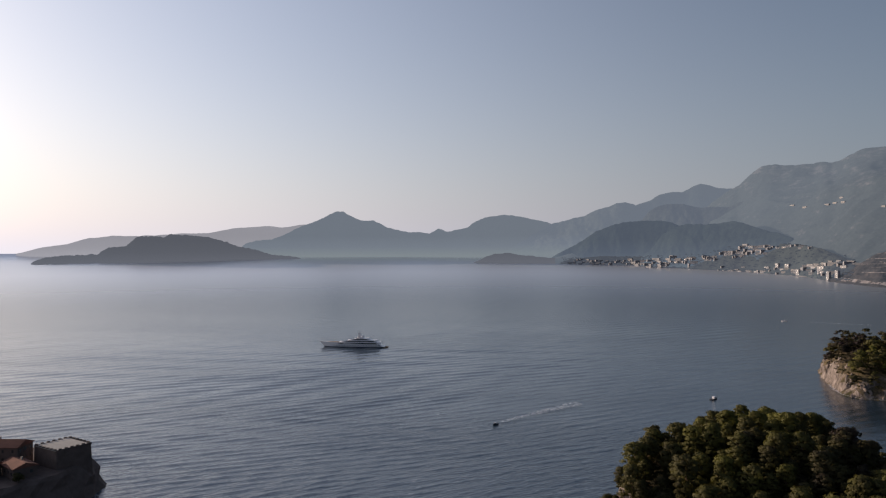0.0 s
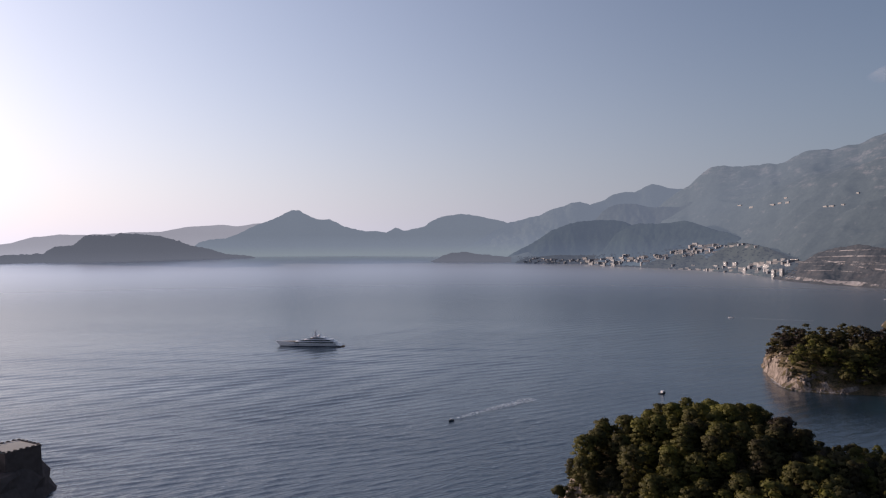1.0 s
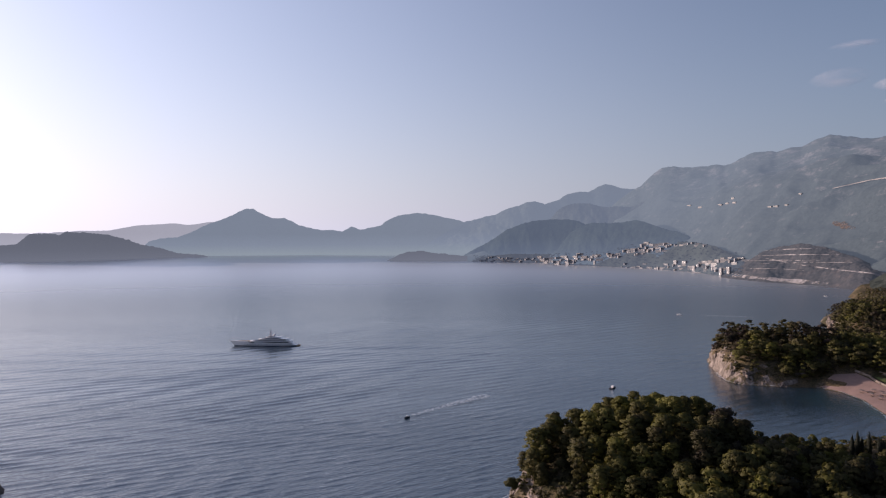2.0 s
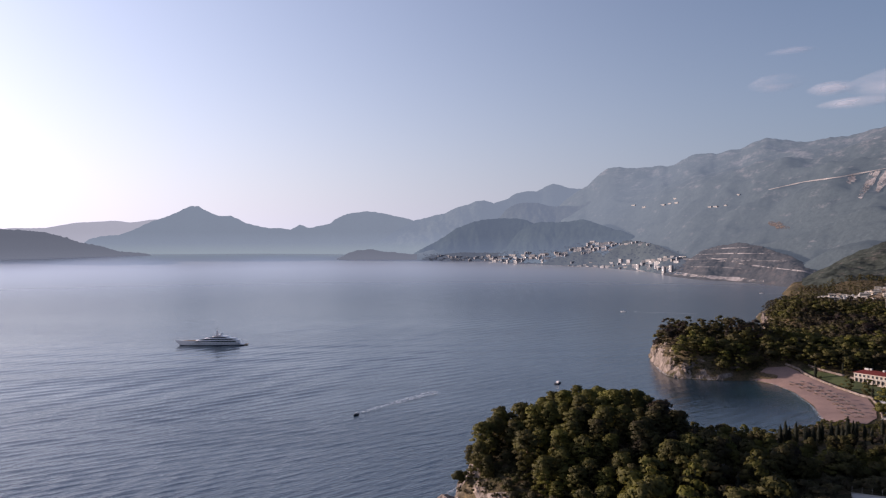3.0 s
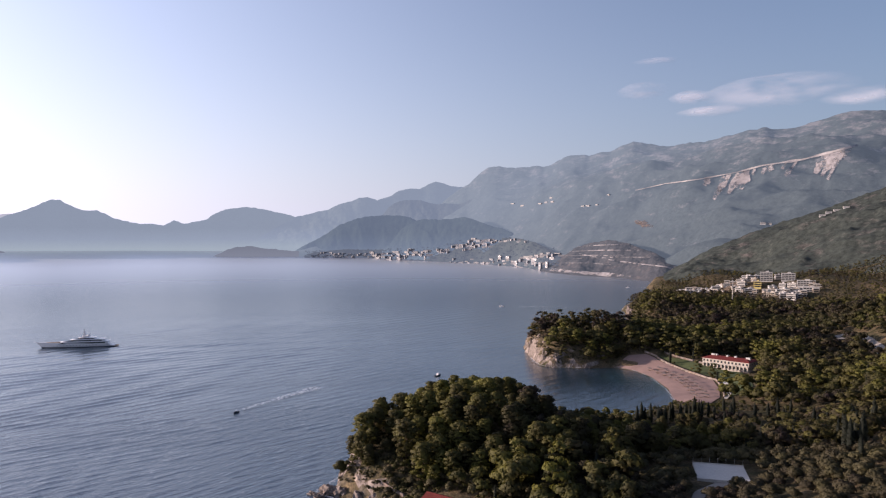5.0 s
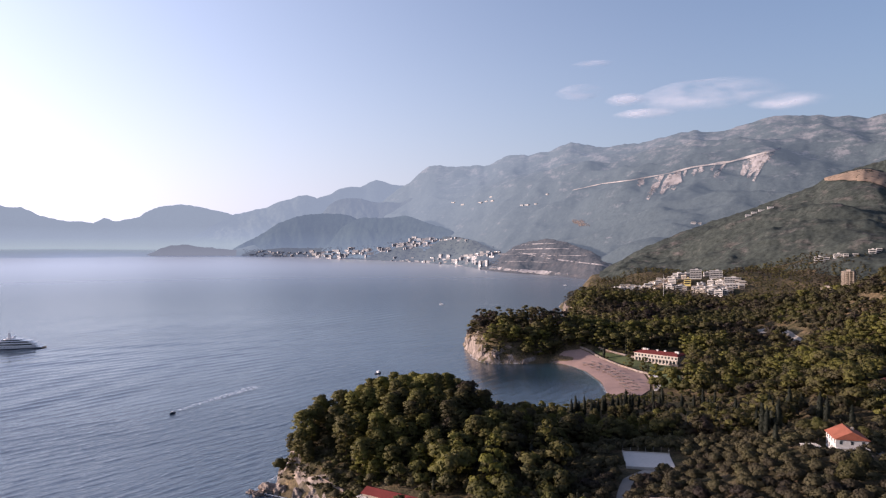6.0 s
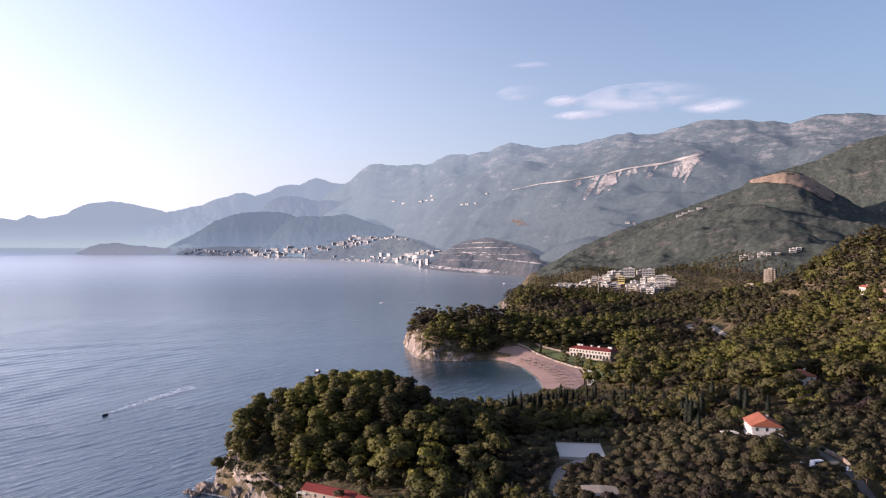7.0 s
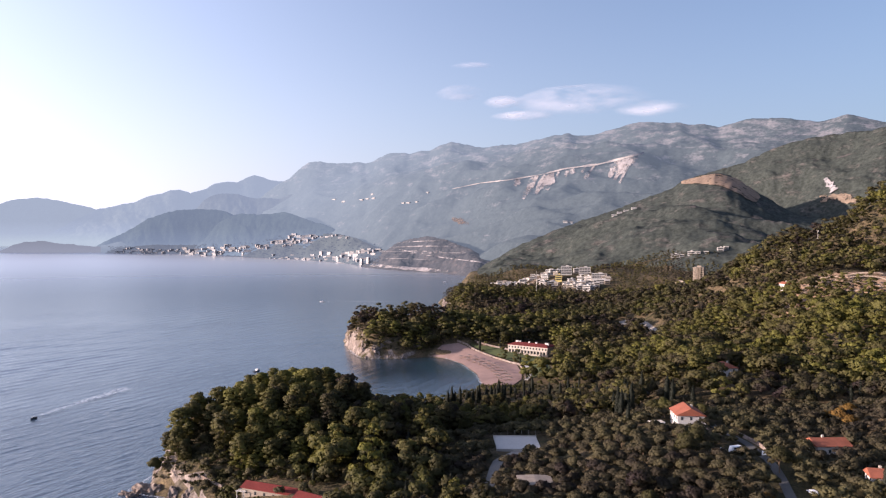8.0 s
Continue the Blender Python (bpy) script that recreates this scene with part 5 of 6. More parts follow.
def build_frame_tower(x, y, turn, nx, ny, storeys, bay, label, name):
    """An unfinished concrete frame: slabs on columns."""
    root = thing(name, label, "building", pose(x, y, land(x, y), 0, 0, turn))
    w, d, h = nx * bay, ny * bay, 3.3
    part("core", boxed(-bay * 0.6, bay * 0.6, -bay * 0.6, bay * 0.6, -8, storeys * h + 2.2), RAW_FRAME, root)
    for s in range(storeys + 1):
        part("slab", boxed(-w / 2 - 0.6, w / 2 + 0.6, -d / 2 - 0.6, d / 2 + 0.6, s * h - 0.35, s * h), RAW_FRAME, root)
    for i in range(nx + 1):
        for j in range(ny + 1):
            part("column", boxed(-w / 2 + i * bay - 0.35, -w / 2 + i * bay + 0.35, -d / 2 + j * bay - 0.35, -d / 2 + j * bay + 0.35, -8, storeys * h), RAW_FRAME, root)


build_frame_tower(978, 643, 25, 4, 3, 8, 5.0, "unfinished concrete tower of bare slabs and columns", "frame_tower")
build_frame_tower(966, 668, 25, 5, 2, 2, 6.0, "low unfinished concrete frame among trees", "frame_hall")

# the far resort along the bay
az, RR, ZZ = MOUNTAIN


def foot(a, f):
    """A place on the mountain's foot: azimuth, and how far up from the shore."""
    k = int(np.clip(np.searchsorted(az, a), 0, len(az) - 1))
    r = np.interp(f, np.linspace(0, 1, RR.shape[0]), RR[:, k])
    z = np.interp(f, np.linspace(0, 1, RR.shape[0]), ZZ[:, k])
    x, y = polar(a, r)
    return float(x), float(y), float(z)


# distance haze put into these wall colours: greyed and low in contrast
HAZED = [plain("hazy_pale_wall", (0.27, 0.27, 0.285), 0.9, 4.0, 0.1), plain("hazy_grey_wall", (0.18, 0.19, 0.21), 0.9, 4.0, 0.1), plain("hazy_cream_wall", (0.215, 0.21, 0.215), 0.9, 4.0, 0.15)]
SLOPES = (RESORT, HILL, SECOND, MOUNTAIN, TERRACED, POINT, ROUNDED)


def slope_at(a, e, lift=0.0):
    """The nearest slope that shows at azimuth a and elevation e."""
    best = None
    for surface in SLOPES:
        az, R, Z = surface
        if not az[0] < a < az[-1]:
            continue
        k = int(np.searchsorted(az, a))
        up = np.degrees(np.arctan2(Z[:, k] - EYE_Z, R[:, k]))
        if up[0] - 0.15 <= e <= up.max():
            q = on_ridge(surface, a, e, lift)
            d = math.hypot(q.x - EYE_X, q.y - EYE_Y)
            if best is None or d < best[0]:
                best = (d, q)
    return best[1] if best else on_ridge(MOUNTAIN, a, e, lift)


# quarters: azimuth from and to, elevation from and to, buildings, their widths and storeys
QUARTERS = ((10.0, 12.2, -1.38, -0.98, 26, 9, 20, 1, 2), (11.9, 15.1, -1.38, -1.05, 30, 9, 22, 1, 2), (14.7, 17.7, -1.5, -1.0, 34, 14, 34, 2, 4), (17.6, 19.6, -1.3, -0.75, 26, 10, 22, 2, 3),
            (20.1, 21.1, -1.0, -0.7, 12, 12, 22, 2, 3), (21.4, 23.2, -0.85, -0.4, 22, 10, 18, 2, 4), (22.6, 24.9, -0.55, 0.05, 30, 10, 18, 2, 4), (21.2, 27.0, -1.98, -1.5, 34, 8, 17, 1, 2), (27.0, 30.2, -1.5, -1.1, 20, 9, 20, 2, 3),
            (24.5, 27.6, -0.1, 0.12, 16, 8, 14, 1, 1), (26.1, 28.9, -1.98, -1.6, 16, 9, 16, 1, 3))
for a0, a1, lo, hi, count, w0, w1, s0, s1 in QUARTERS:
    count = int(count * 0.75)
    for k in range(count):
        a = a0 + (a1 - a0) * (k + town.random()) / count
        p = slope_at(a, town.uniform(lo, hi))
        w, s = town.uniform(w0, w1) * 1.9, town.randint(s0, s1)
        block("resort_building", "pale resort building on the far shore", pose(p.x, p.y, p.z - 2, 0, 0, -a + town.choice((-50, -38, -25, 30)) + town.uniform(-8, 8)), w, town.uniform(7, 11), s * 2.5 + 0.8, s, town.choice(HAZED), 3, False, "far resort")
for a, e, w, s in ((28.44, -2.3, 13, 9), (28.98, -2.2, 14, 9), (26.53, -1.98, 15, 7), (25.2, -1.55, 17, 7), (25.85, -1.55, 22, 6), (28.0, -1.6, 34, 4), (19.11, -1.52, 9, 6), (15.3, -1.53, 30, 4), (16.2, -1.53, 36, 5), (17.0, -1.5, 26, 4)):
    p = slope_at(a, e)
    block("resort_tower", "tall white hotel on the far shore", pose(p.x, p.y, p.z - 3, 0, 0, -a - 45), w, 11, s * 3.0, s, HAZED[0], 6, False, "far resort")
# the resort's shingle beach
strand = []
for a in np.linspace(9.8, 28.6, 90):
    wide = 0.006 + 0.005 * math.sin(a * 3.1) * math.sin(a * 1.3)
    strand += [(x, y, z + 1.2) for x, y, z in (foot(a, 0.0), foot(a, wide * 0.6), foot(a, wide * 1.3))]
tagged(sheet("far_beach", strand, grid_faces(90, 3), HAZED[2]), "thin pale beach along the far resort", "beach", kind="structure")
groves = random.Random(33)
clumps = []
for k in range(900):
    a = groves.uniform(9.5, 30.0)
    top = float(np.interp(a, (9.5, 17, 20, 22, 26, 30), (-0.9, -0.7, -0.6, 0.0, 0.2, -0.8)))
    foot_e = float(np.interp(a, (9.5, 15, 22, 28, 30), (-1.5, -1.6, -1.95, -2.35, -2.5)))
    p = slope_at(a, groves.uniform(foot_e, top))
    clumps.append((p.x, p.y, p.z - 3, groves.uniform(0.5, 1.05), groves.uniform(0, 6)))
# crowns take the slope's haze, painted as a faint glow
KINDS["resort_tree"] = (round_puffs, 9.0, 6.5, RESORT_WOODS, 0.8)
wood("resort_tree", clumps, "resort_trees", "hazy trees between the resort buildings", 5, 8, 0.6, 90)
for a, e in ((28.4, 2.95), (28.9, 3.05), (29.4, 3.1), (29.3, 3.42), (31.8, 2.72), (32.2, 2.75), (32.9, 2.82), (33.8, 3.6), (26.2, 2.95), (27.0, 2.8)):
    p = slope_at(a, e)
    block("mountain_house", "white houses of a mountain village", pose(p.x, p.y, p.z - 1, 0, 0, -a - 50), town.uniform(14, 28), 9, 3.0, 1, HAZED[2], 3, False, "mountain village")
for surface, a, e in ((MOUNTAIN, 45.0, 1.25), (MOUNTAIN, 45.4, 1.2), (QUARRY, 48.9, 1.75), (QUARRY, 49.3, 1.95), (QUARRY, 49.8, 2.1), (QUARRY, 50.4, 2.3)):
    p = on_ridge(surface, a, e)
    block("mountain_house", "white houses of a mountain village", pose(p.x, p.y, p.z - 2, 0, 0, 135), 16, 9, 5.5, 2, WHITE_WALL, 3, False, "mountain village")


# ---- scars on the mountain ----


def stroke(name, surface, line, half, material, label, category, lift=3.0, seed=2, steps=40, ragged=1.1):
    """A strip of other ground on a range, along a line of azimuth and elevation, half high in degrees at each end."""
    a = np.interp(np.linspace(0, 1, steps), np.linspace(0, 1, len(line)), [p[0] for p in line])
    e = np.interp(np.linspace(0, 1, steps), np.linspace(0, 1, len(line)), [p[1] for p in line])
    hw = np.interp(np.linspace(0, 1, steps), np.linspace(0, 1, len(half)), half)
    t = np.arange(steps) * 1.0
    hw = hw * (1 + ragged * fractal(t, t * 0 + seed, 5, 3, seed))
    da, de = np.gradient(a), np.gradient(e)
    n = np.hypot(da, de)
    px, py = -de / n, da / n
    verts = []
    for k in range(steps):
        for s in (-1, -0.33, 0.33, 1):
            p = on_ridge(surface, a[k] + s * px[k] * hw[k], e[k] + s * py[k] * hw[k])
            d = (Vector((EYE_X, EYE_Y, EYE_Z)) - p).normalized() * lift
            verts.append(tuple(p + d + Vector((0, 0, lift * 0.5))))
    ob = sheet(name, verts, grid_faces(steps, 4), material)
    tagged(ob, label, category, kind="structure")


stroke("mountain_road", MOUNTAIN, [(35.8, 3.85), (38.1, 4.33), (40.4, 4.58), (43.1, 5.02), (44.9, 5.46), (47.6, 5.78), (51.0, 6.59)], [0.02, 0.035, 0.05, 0.06, 0.08], ROAD_CUT, "pale road cut along the mountain side", "road", 6, 3, 90)
ROAD_LINE = [(40.4, 4.58), (43.1, 5.02), (44.9, 5.46), (47.6, 5.78), (51.0, 6.59)]
slip = random.Random(12)
for k in range(26):
    a = slip.uniform(41.0, 51.0) if k > 14 else slip.gauss(49.6 if k % 2 else 43.0, 0.5)
    e = float(np.interp(a, [p[0] for p in ROAD_LINE], [p[1] for p in ROAD_LINE])) - 0.05
    long = slip.uniform(0.3, 1.0) if k > 14 else slip.uniform(0.7, 2.1)
    lean = slip.uniform(0.5, 1.0)
    stroke("scree", MOUNTAIN, [(a, e), (a - 0.35 * lean * long, e - 0.5 * long), (a - 0.75 * lean * long, e - long)], [0.06, slip.uniform(0.12, 0.3), 0.1], SCREE, "pale scree below the mountain road", "scree", 4, 20 + k, 22)
stroke("scree", SHOULDER, [(63.7, 4.3), (64.3, 3.4)], [0.15, 0.3], SCREE, "pale scree in the gully", "scree", 5, 8)
stroke("cleared_ground", QUARRY, [(53.9, 4.25), (55.2, 4.42), (56.5, 4.45), (57.6, 4.1), (58.6, 3.45), (59.4, 2.85)], [0.1, 0.28, 0.42, 0.45, 0.4, 0.25], SANDY, "bare brown cleared ground on the spur", "bare earth", 4, 9, 60, 0.3)
stroke("cleared_ground", SHOULDER, [(63.4, 2.8), (64.5, 3.0), (65.7, 2.6)], [0.15, 0.3, 0.12], BARE, "bare brown cleared ground in the valley", "bare earth", 5, 10)
stroke("coast_road", TERRACED, [(31.5, -1.1), (34.0, -1.6), (35.9, -1.85), (38.2, -2.1), (39.8, -2.7)], [0.025, 0.03, 0.035, 0.06], SCREE, "pale road round the terraced spur", "road", 3, 11)
for k, (a0, a1, e0, e1) in enumerate(((30.6, 35.5, -0.6, -0.35), (30.2, 36.2, -0.95, -0.8), (30.0, 35.0, -1.3, -1.25), (31.0, 37.0, -1.5, -1.35), (30.4, 34.0, -1.85, -1.95))):
    stroke("terrace", TERRACED, [(a0, e0), ((a0 + a1) / 2, (e0 + e1) / 2 + 0.06), (a1, e1)], [0.012, 0.025, 0.012], SCREE, "pale stone terrace on the spur", "terrace", 2.5, 60 + k, 40)
stroke("shore_cliff", TERRACED, [(29.2, -2.35), (31.0, -2.55), (33.0, -2.7), (35.5, -2.85)], [0.12, 0.1, 0.13, 0.08], SCREE, "pale rocks at the foot of the spur", "rock", 2.5, 70, 40)
stroke("cleared_ground", MOUNTAIN, [(37.2, 1.0), (35.8, 1.45)], [0.08, 0.2, 0.1], DULL, "bare brown ground below the scrub", "bare earth", 4, 12)
# field terraces on the near slope
FIELD = broken_ground("brown_field_soil", (0.24, 0.165, 0.115), 14)
drape("field", [(577, 195), (590, 290), (655, 300), (664, 205)], FIELD, 0.5, 8, "brown terraced field with dry soil", "field")
for k in range(7):
    x0 = 590 + 9 * k
    wall_run("terrace_wall", "low dry stone wall of a field terrace", [(x0, 200), (x0 + 4, 232), (x0 - 3, 262), (x0 + 2, 285)], 0.8, 0.8, STONE_WALL, 1.5)

# ---- clouds ----


def cloud_material():
    n = Nodes("thin_cloud", 1.0, 0.0)
    n.colour((0.9, 0.84, 0.86))
    tr = n.add("ShaderNodeBsdfTransparent")
    mixer = n.add("ShaderNodeMixShader")
    own = n.add("ShaderNodeTexCoord").outputs["Generated"]
    rim = n.add("ShaderNodeTexGradient")
    rim.gradient_type = "SPHERICAL"
    shift = n.add("ShaderNodeMapping")
    shift.inputs["Location"].default_value = (-1, -1, -1)
    shift.inputs["Scale"].default_value = (2, 2, 2)
    n.link(own, shift.inputs["Vector"])
    flat = n.add("ShaderNodeVectorMath")
    flat.operation = "MULTIPLY"
    flat.inputs[1].default_value = (1, 0, 1)
    n.link(shift.outputs[0], flat.inputs[0])
    n.link(flat.outputs[0], rim.inputs["Vector"])
    wisps = n.noise(170, 6, (0.45, 0.45, 1.5), 0.62)
    fac = n.maths("MULTIPLY", n.ramp(wisps, [(0.36, (0, 0, 0)), (0.66, (1, 1, 1))]), n.ramp(rim.outputs["Fac"], [(0.0, (0, 0, 0)), (0.6, (0.36, 0.36, 0.36))]))
    n.link(fac, mixer.inputs[0])
    n.link(tr.outputs[0], mixer.inputs[1])
    n.link(n.bsdf.outputs[0], mixer.inputs[2])
    n.link(mixer.outputs[0], n.tree.nodes["Material Output"].inputs[0])
    return n.mat


CLOUD = cloud_material()
for a, e, wide, tall in ((36.4, 11.5, 4.2, 1.3), (39.9, 10.8, 3.4, 1.0), (46.0, 10.9, 11.5, 2.3), (41.5, 9.7, 5.5, 0.8), (37.3, 13.6, 3.6, 0.6), (51.5, 10.0, 6.0, 1.2)):
    x, y = polar(a, 4780.0)
    z = EYE_Z + 4780 * math.tan(radians(e))
    bm = bmesh.new()
    half_w, half_t = 4780 * math.tan(radians(wide / 2)), 4780 * math.tan(radians(tall / 2))
    bmesh.ops.create_uvsphere(bm, u_segments=24, v_segments=12, radius=1.0)
    for q in bm.verts:
        q.co = Vector((q.co.x * half_w, q.co.y * 14, q.co.z * half_t * (1 + 0.3 * noise.noise(q.co * 3)) + half_t * 0.25 * q.co.x))
    bmesh.ops.delete(bm, geom=[f for f in bm.faces if f.calc_center_median().y > 0.5], context="FACES")
    ob = new("cloud", mesh_of("cloud", bm, CLOUD, True))
    ob.matrix_basis = pose(float(x), float(y), z, 0, 0, -a)
    tagged(ob, "thin pinkish wisp of cloud above the mountains", "cloud", kind="structure")

# ---- vessels ----


def tier(x0, x1, half, z0, z1, rake_f, rake_a, nose=0.5):
    """One deck house: rounded in front, raked at both ends."""
    rings = []
    for z, rf, ra, k in ((z0, 0, 0, 1.0), (z1, rake_f, rake_a, 0.94)):
        a, b, h = x0 + ra, x1 - rf, half * k
        rings.append([(a, -h, z), (b - nose * h * 2, -h, z), (b - nose * h * 0.6, -h * 0.75, z), (b, -h * 0.25, z), (b, h * 0.25, z), (b - nose * h * 0.6, h * 0.75, z), (b - nose * h * 2, h, z), (a, h, z)])
    return loft(rings)


def build_yacht():
    root = thing("motor_yacht", "large white motor yacht with dark window bands at anchor", "yacht", pose(-119, 924, 0, 0, 0, 172.5))
    L = 88.0
    rings, stripe = [], []
    for f in (0, 0.03, 0.06, 0.15, 0.3, 0.45, 0.6, 0.72, 0.82, 0.9, 0.96, 1.0):
        x = -L / 2 + L * f
        half = 7.0 * (1 - max(0, (f - 0.45) / 0.55) ** 2.3) * (0.88 + 0.12 * min(1, f / 0.15)) + 0.06
        top = 1.3 + 2.6 * min(1.0, f / 0.16) + 3.3 * max(0, f - 0.1) ** 1.15
        rake = 6.0 * (max(0, f - 0.72) / 0.28) ** 1.6
        rings.append([(x - rake * 1.35, 0.45 * half, -1.8), (x - rake, 0.80 * half, 0.7), (x - rake * 0.5, 0.92 * half, 0.5 * top + 0.3), (x, half, top), (x, -half, top), (x - rake * 0.5, -0.92 * half, 0.5 * top + 0.3), (x - rake, -0.80 * half, 0.7), (x - rake * 1.35, -0.45 * half, -1.8)])
        stripe.append([(x - rake * 1.1, 0.82 * half + 0.04, -0.3), (x - rake, 0.82 * half + 0.04, 0.75), (x - rake, -0.82 * half - 0.04, 0.75), (x - rake * 1.1, -0.82 * half - 0.04, -0.3)])
    hull = part("hull", loft(rings), SHIP_WHITE, root, smooth=False)
    part("boot_stripe", loft(stripe), SHIP_NAVY, hull)
    for k in range(14):
        x = -24 + 3.6 * k
        for s in (-1, 1):
            part("porthole", rod(bmesh.new(), (x, s * 6.2, 2.6), (x, s * 7.06, 2.6), 0.35, 0.35, 10), SHIP_DARK, hull)
    part("swim_platform", boxed(-47.5, -43.5, -5.5, 5.5, 0.5, 0.9, bevel=0.1), TEAK, root)
    part("fore_deck", boxed(16, 34, -2.6, 2.6, 6.0, 6.35, bevel=0.1), TEAK, root)
    decks = ((-38, 25, 6.4, 3.6, 6.7, 9.0, 3.0), (-35, 17, 6.0, 6.7, 9.2, 13.0, 5.0), (-26, 5, 5.2, 9.2, 11.3, 10.0, 6.0), (-17, -3, 3.6, 11.3, 12.7, 5.0, 5.0))
    for x0, x1, half, z0, z1, rf, ra in decks:
        d = part("deck_house", tier(x0, x1, half, z0, z1, rf, ra), SHIP_WHITE, root)
        h = z1 - z0
        part("window_band", tier(x0 + 3.5, x1 - rf * 0.25 + 0.15, half + 0.07, z0 + h * 0.26, z0 + h * 0.80, rf * 0.52, ra * 0.5), SHIP_DARK, d)
        part("deck_edge", tier(x0 + ra - 2.5, x1 - rf + 1.0, half + 0.7, z1 - 0.1, z1 + 0.22, 0.2, 0.2), SHIP_WHITE, d)
    bm = loft([[(-11.5, -0.9, 12.7), (-7.5, -0.8, 12.7), (-7.5, 0.8, 12.7), (-11.5, 0.9, 12.7)], [(-9.8, -0.35, 19.0), (-8.8, -0.3, 19.0), (-8.8, 0.3, 19.0), (-9.8, 0.35, 19.0)]])
    mast = part("mast", bm, SHIP_WHITE, root)
    part("yard", boxed(-10.2, -8.6, -3.4, 3.4, 15.8, 16.15), SHIP_WHITE, mast)
    part("radar_bar", boxed(-7.9, -7.5, -1.8, 1.8, 17.6, 17.9), SHIP_DARK, mast)
    for y in (-2.6, 2.6):
        part("whip_aerial", rod(bmesh.new(), (-9.4, y, 16.0), (-9.7, y, 21.0), 0.1, 0.04), SHIP_DARK, mast)
    part("antenna", rod(bmesh.new(), (-9.3, 0, 18.8), (-9.5, 0, 23.5), 0.16, 0.05), SHIP_DARK, mast)
    for s in (-1, 1):
        bm = bmesh.new()
        bmesh.ops.create_icosphere(bm, subdivisions=2, radius=1.2, matrix=Matrix.Translation((-14.5, s * 2.2, 13.9)))
        part("radar_dome", bm, SHIP_WHITE, mast, smooth=True)
    bm = bmesh.new()
    for k in range(12):
        for s in (-1, 1):
            f = k / 11
            rod(bm, (16 + 24 * f, s * (5.6 * (1 - f) ** 0.6 + 0.2), 6.0), (16 + 24 * f, s * (5.6 * (1 - f) ** 0.6 + 0.2), 7.4), 0.05, 0.05, 5)
    part("rail", bm, SHIP_WHITE, root)


build_yacht()


def small_boat(name, label, x, y, turn, long, hull_mat):
    root = thing(name, label, "boat", pose(x, y, 0, 0, 0, turn))
    rings = []
    for f in (0, 0.3, 0.6, 0.85, 1.0):
        half, px = long * 0.16 * (1 - max(0, (f - 0.4) / 0.6) ** 2) + 0.03, -long / 2 + long * f
        rings.append([(px, half * 0.6, -0.3), (px + 0.1, half, 0.8 + 0.3 * f), (px + 0.1, -half, 0.8 + 0.3 * f), (px, -half * 0.6, -0.3)])
    part("hull", loft(rings), hull_mat, root)
    part("cabin", tier(-long * 0.15, long * 0.2, long * 0.11, 0.85, 0.85 + long * 0.16, 0.5, 0.1), SHIP_WHITE, root)
    part("windscreen", tier(long * 0.02, long * 0.21, long * 0.112, 0.95, 0.8 + long * 0.14, 0.4, 0.1), SHIP_DARK, root)
    part("engine", boxed(-long / 2 - 0.4, -long / 2 + 0.1, -0.3, 0.3, -0.2, 1.1, bevel=0.06), SHIP_NAVY, root)


small_boat("speedboat", "small dark speedboat with a white wake", 38, 516, 225, 5.5, SHIP_NAVY)
small_boat("moored_boat", "dark covered boat lying off the headland", 230, 600, 40, 10, SHIP_NAVY)
small_boat("motorboat", "small white motorboat under way in the bay", 590, 1222, 150, 9, SHIP_WHITE)
small_boat("motorboat", "small white motorboat near the far jetty", 1150, 1600, 150, 9, SHIP_WHITE)


def wake_material():
    n = Nodes("broken_foam", 0.5, 0.3)
    n.colour((0.72, 0.75, 0.78))
    tr = n.add("ShaderNodeBsdfTransparent")
    mixer = n.add("ShaderNodeMixShader")
    fac = n.ramp(n.noise(1.8, 5, (1.0, 1.0, 1), 0.7), [(0.40, (0, 0, 0)), (0.64, (0.5, 0.5, 0.5))])
    n.link(fac, mixer.inputs[0])
    n.link(tr.outputs[0], mixer.inputs[1])
    n.link(n.bsdf.outputs[0], mixer.inputs[2])
    n.link(mixer.outputs[0], n.tree.nodes["Material Output"].inputs[0])
    return n.mat


WAKE = wake_material()


def wake(line, w0, w1, seed):
    p = np.array(line, float)
    f = np.linspace(0, 1, 40)
    x = np.interp(f, np.linspace(0, 1, len(p)), p[:, 0])
    y = np.interp(f, np.linspace(0, 1, len(p)), p[:, 1])
    d = np.stack([np.gradient(x), np.gradient(y)], 1)
    d /= np.linalg.norm(d, axis=1)[:, None]
    verts = []
    for k in range(40):
        w = (w0 + (w1 - w0) * f[k]) * (1 + 0.7 * float(fractal(np.array(f[k] * 30), np.array(0.0), 4, 3, seed)))
        for s in (-1, 0, 1):
            verts.append((x[k] - d[k, 1] * w * s, y[k] + d[k, 0] * w * s, 1.0))
    tagged(sheet("wake", verts, grid_faces(40, 3), WAKE), "broken white foam of boat wakes and shore surf", "wake", kind="structure")


wake([(43, 521), (60, 538), (85, 560), (112, 583)], 2.2, 5.0, 3)
wake([(596, 1218), (640, 1190), (700, 1150)], 1.0, 2.5, 4)
wake([(1157, 1596), (1200, 1575)], 1.5, 3.0, 5)
# surf on the beach
wake([(371, 433), (394, 473), (414, 522), (419, 554), (412, 576)], 1.2, 1.2, 6)

# surf at the headland rocks
wake([(352, 598), (347, 612), (351, 634), (360, 660)], 1.0, 1.6, 7)
wake([(392, 584), (380, 585), (368, 590), (355, 597)], 1.4, 0.8, 8)
wake([(66, 320), (64, 328), (74, 338), (86, 352)], 0.7, 1.0, 9)
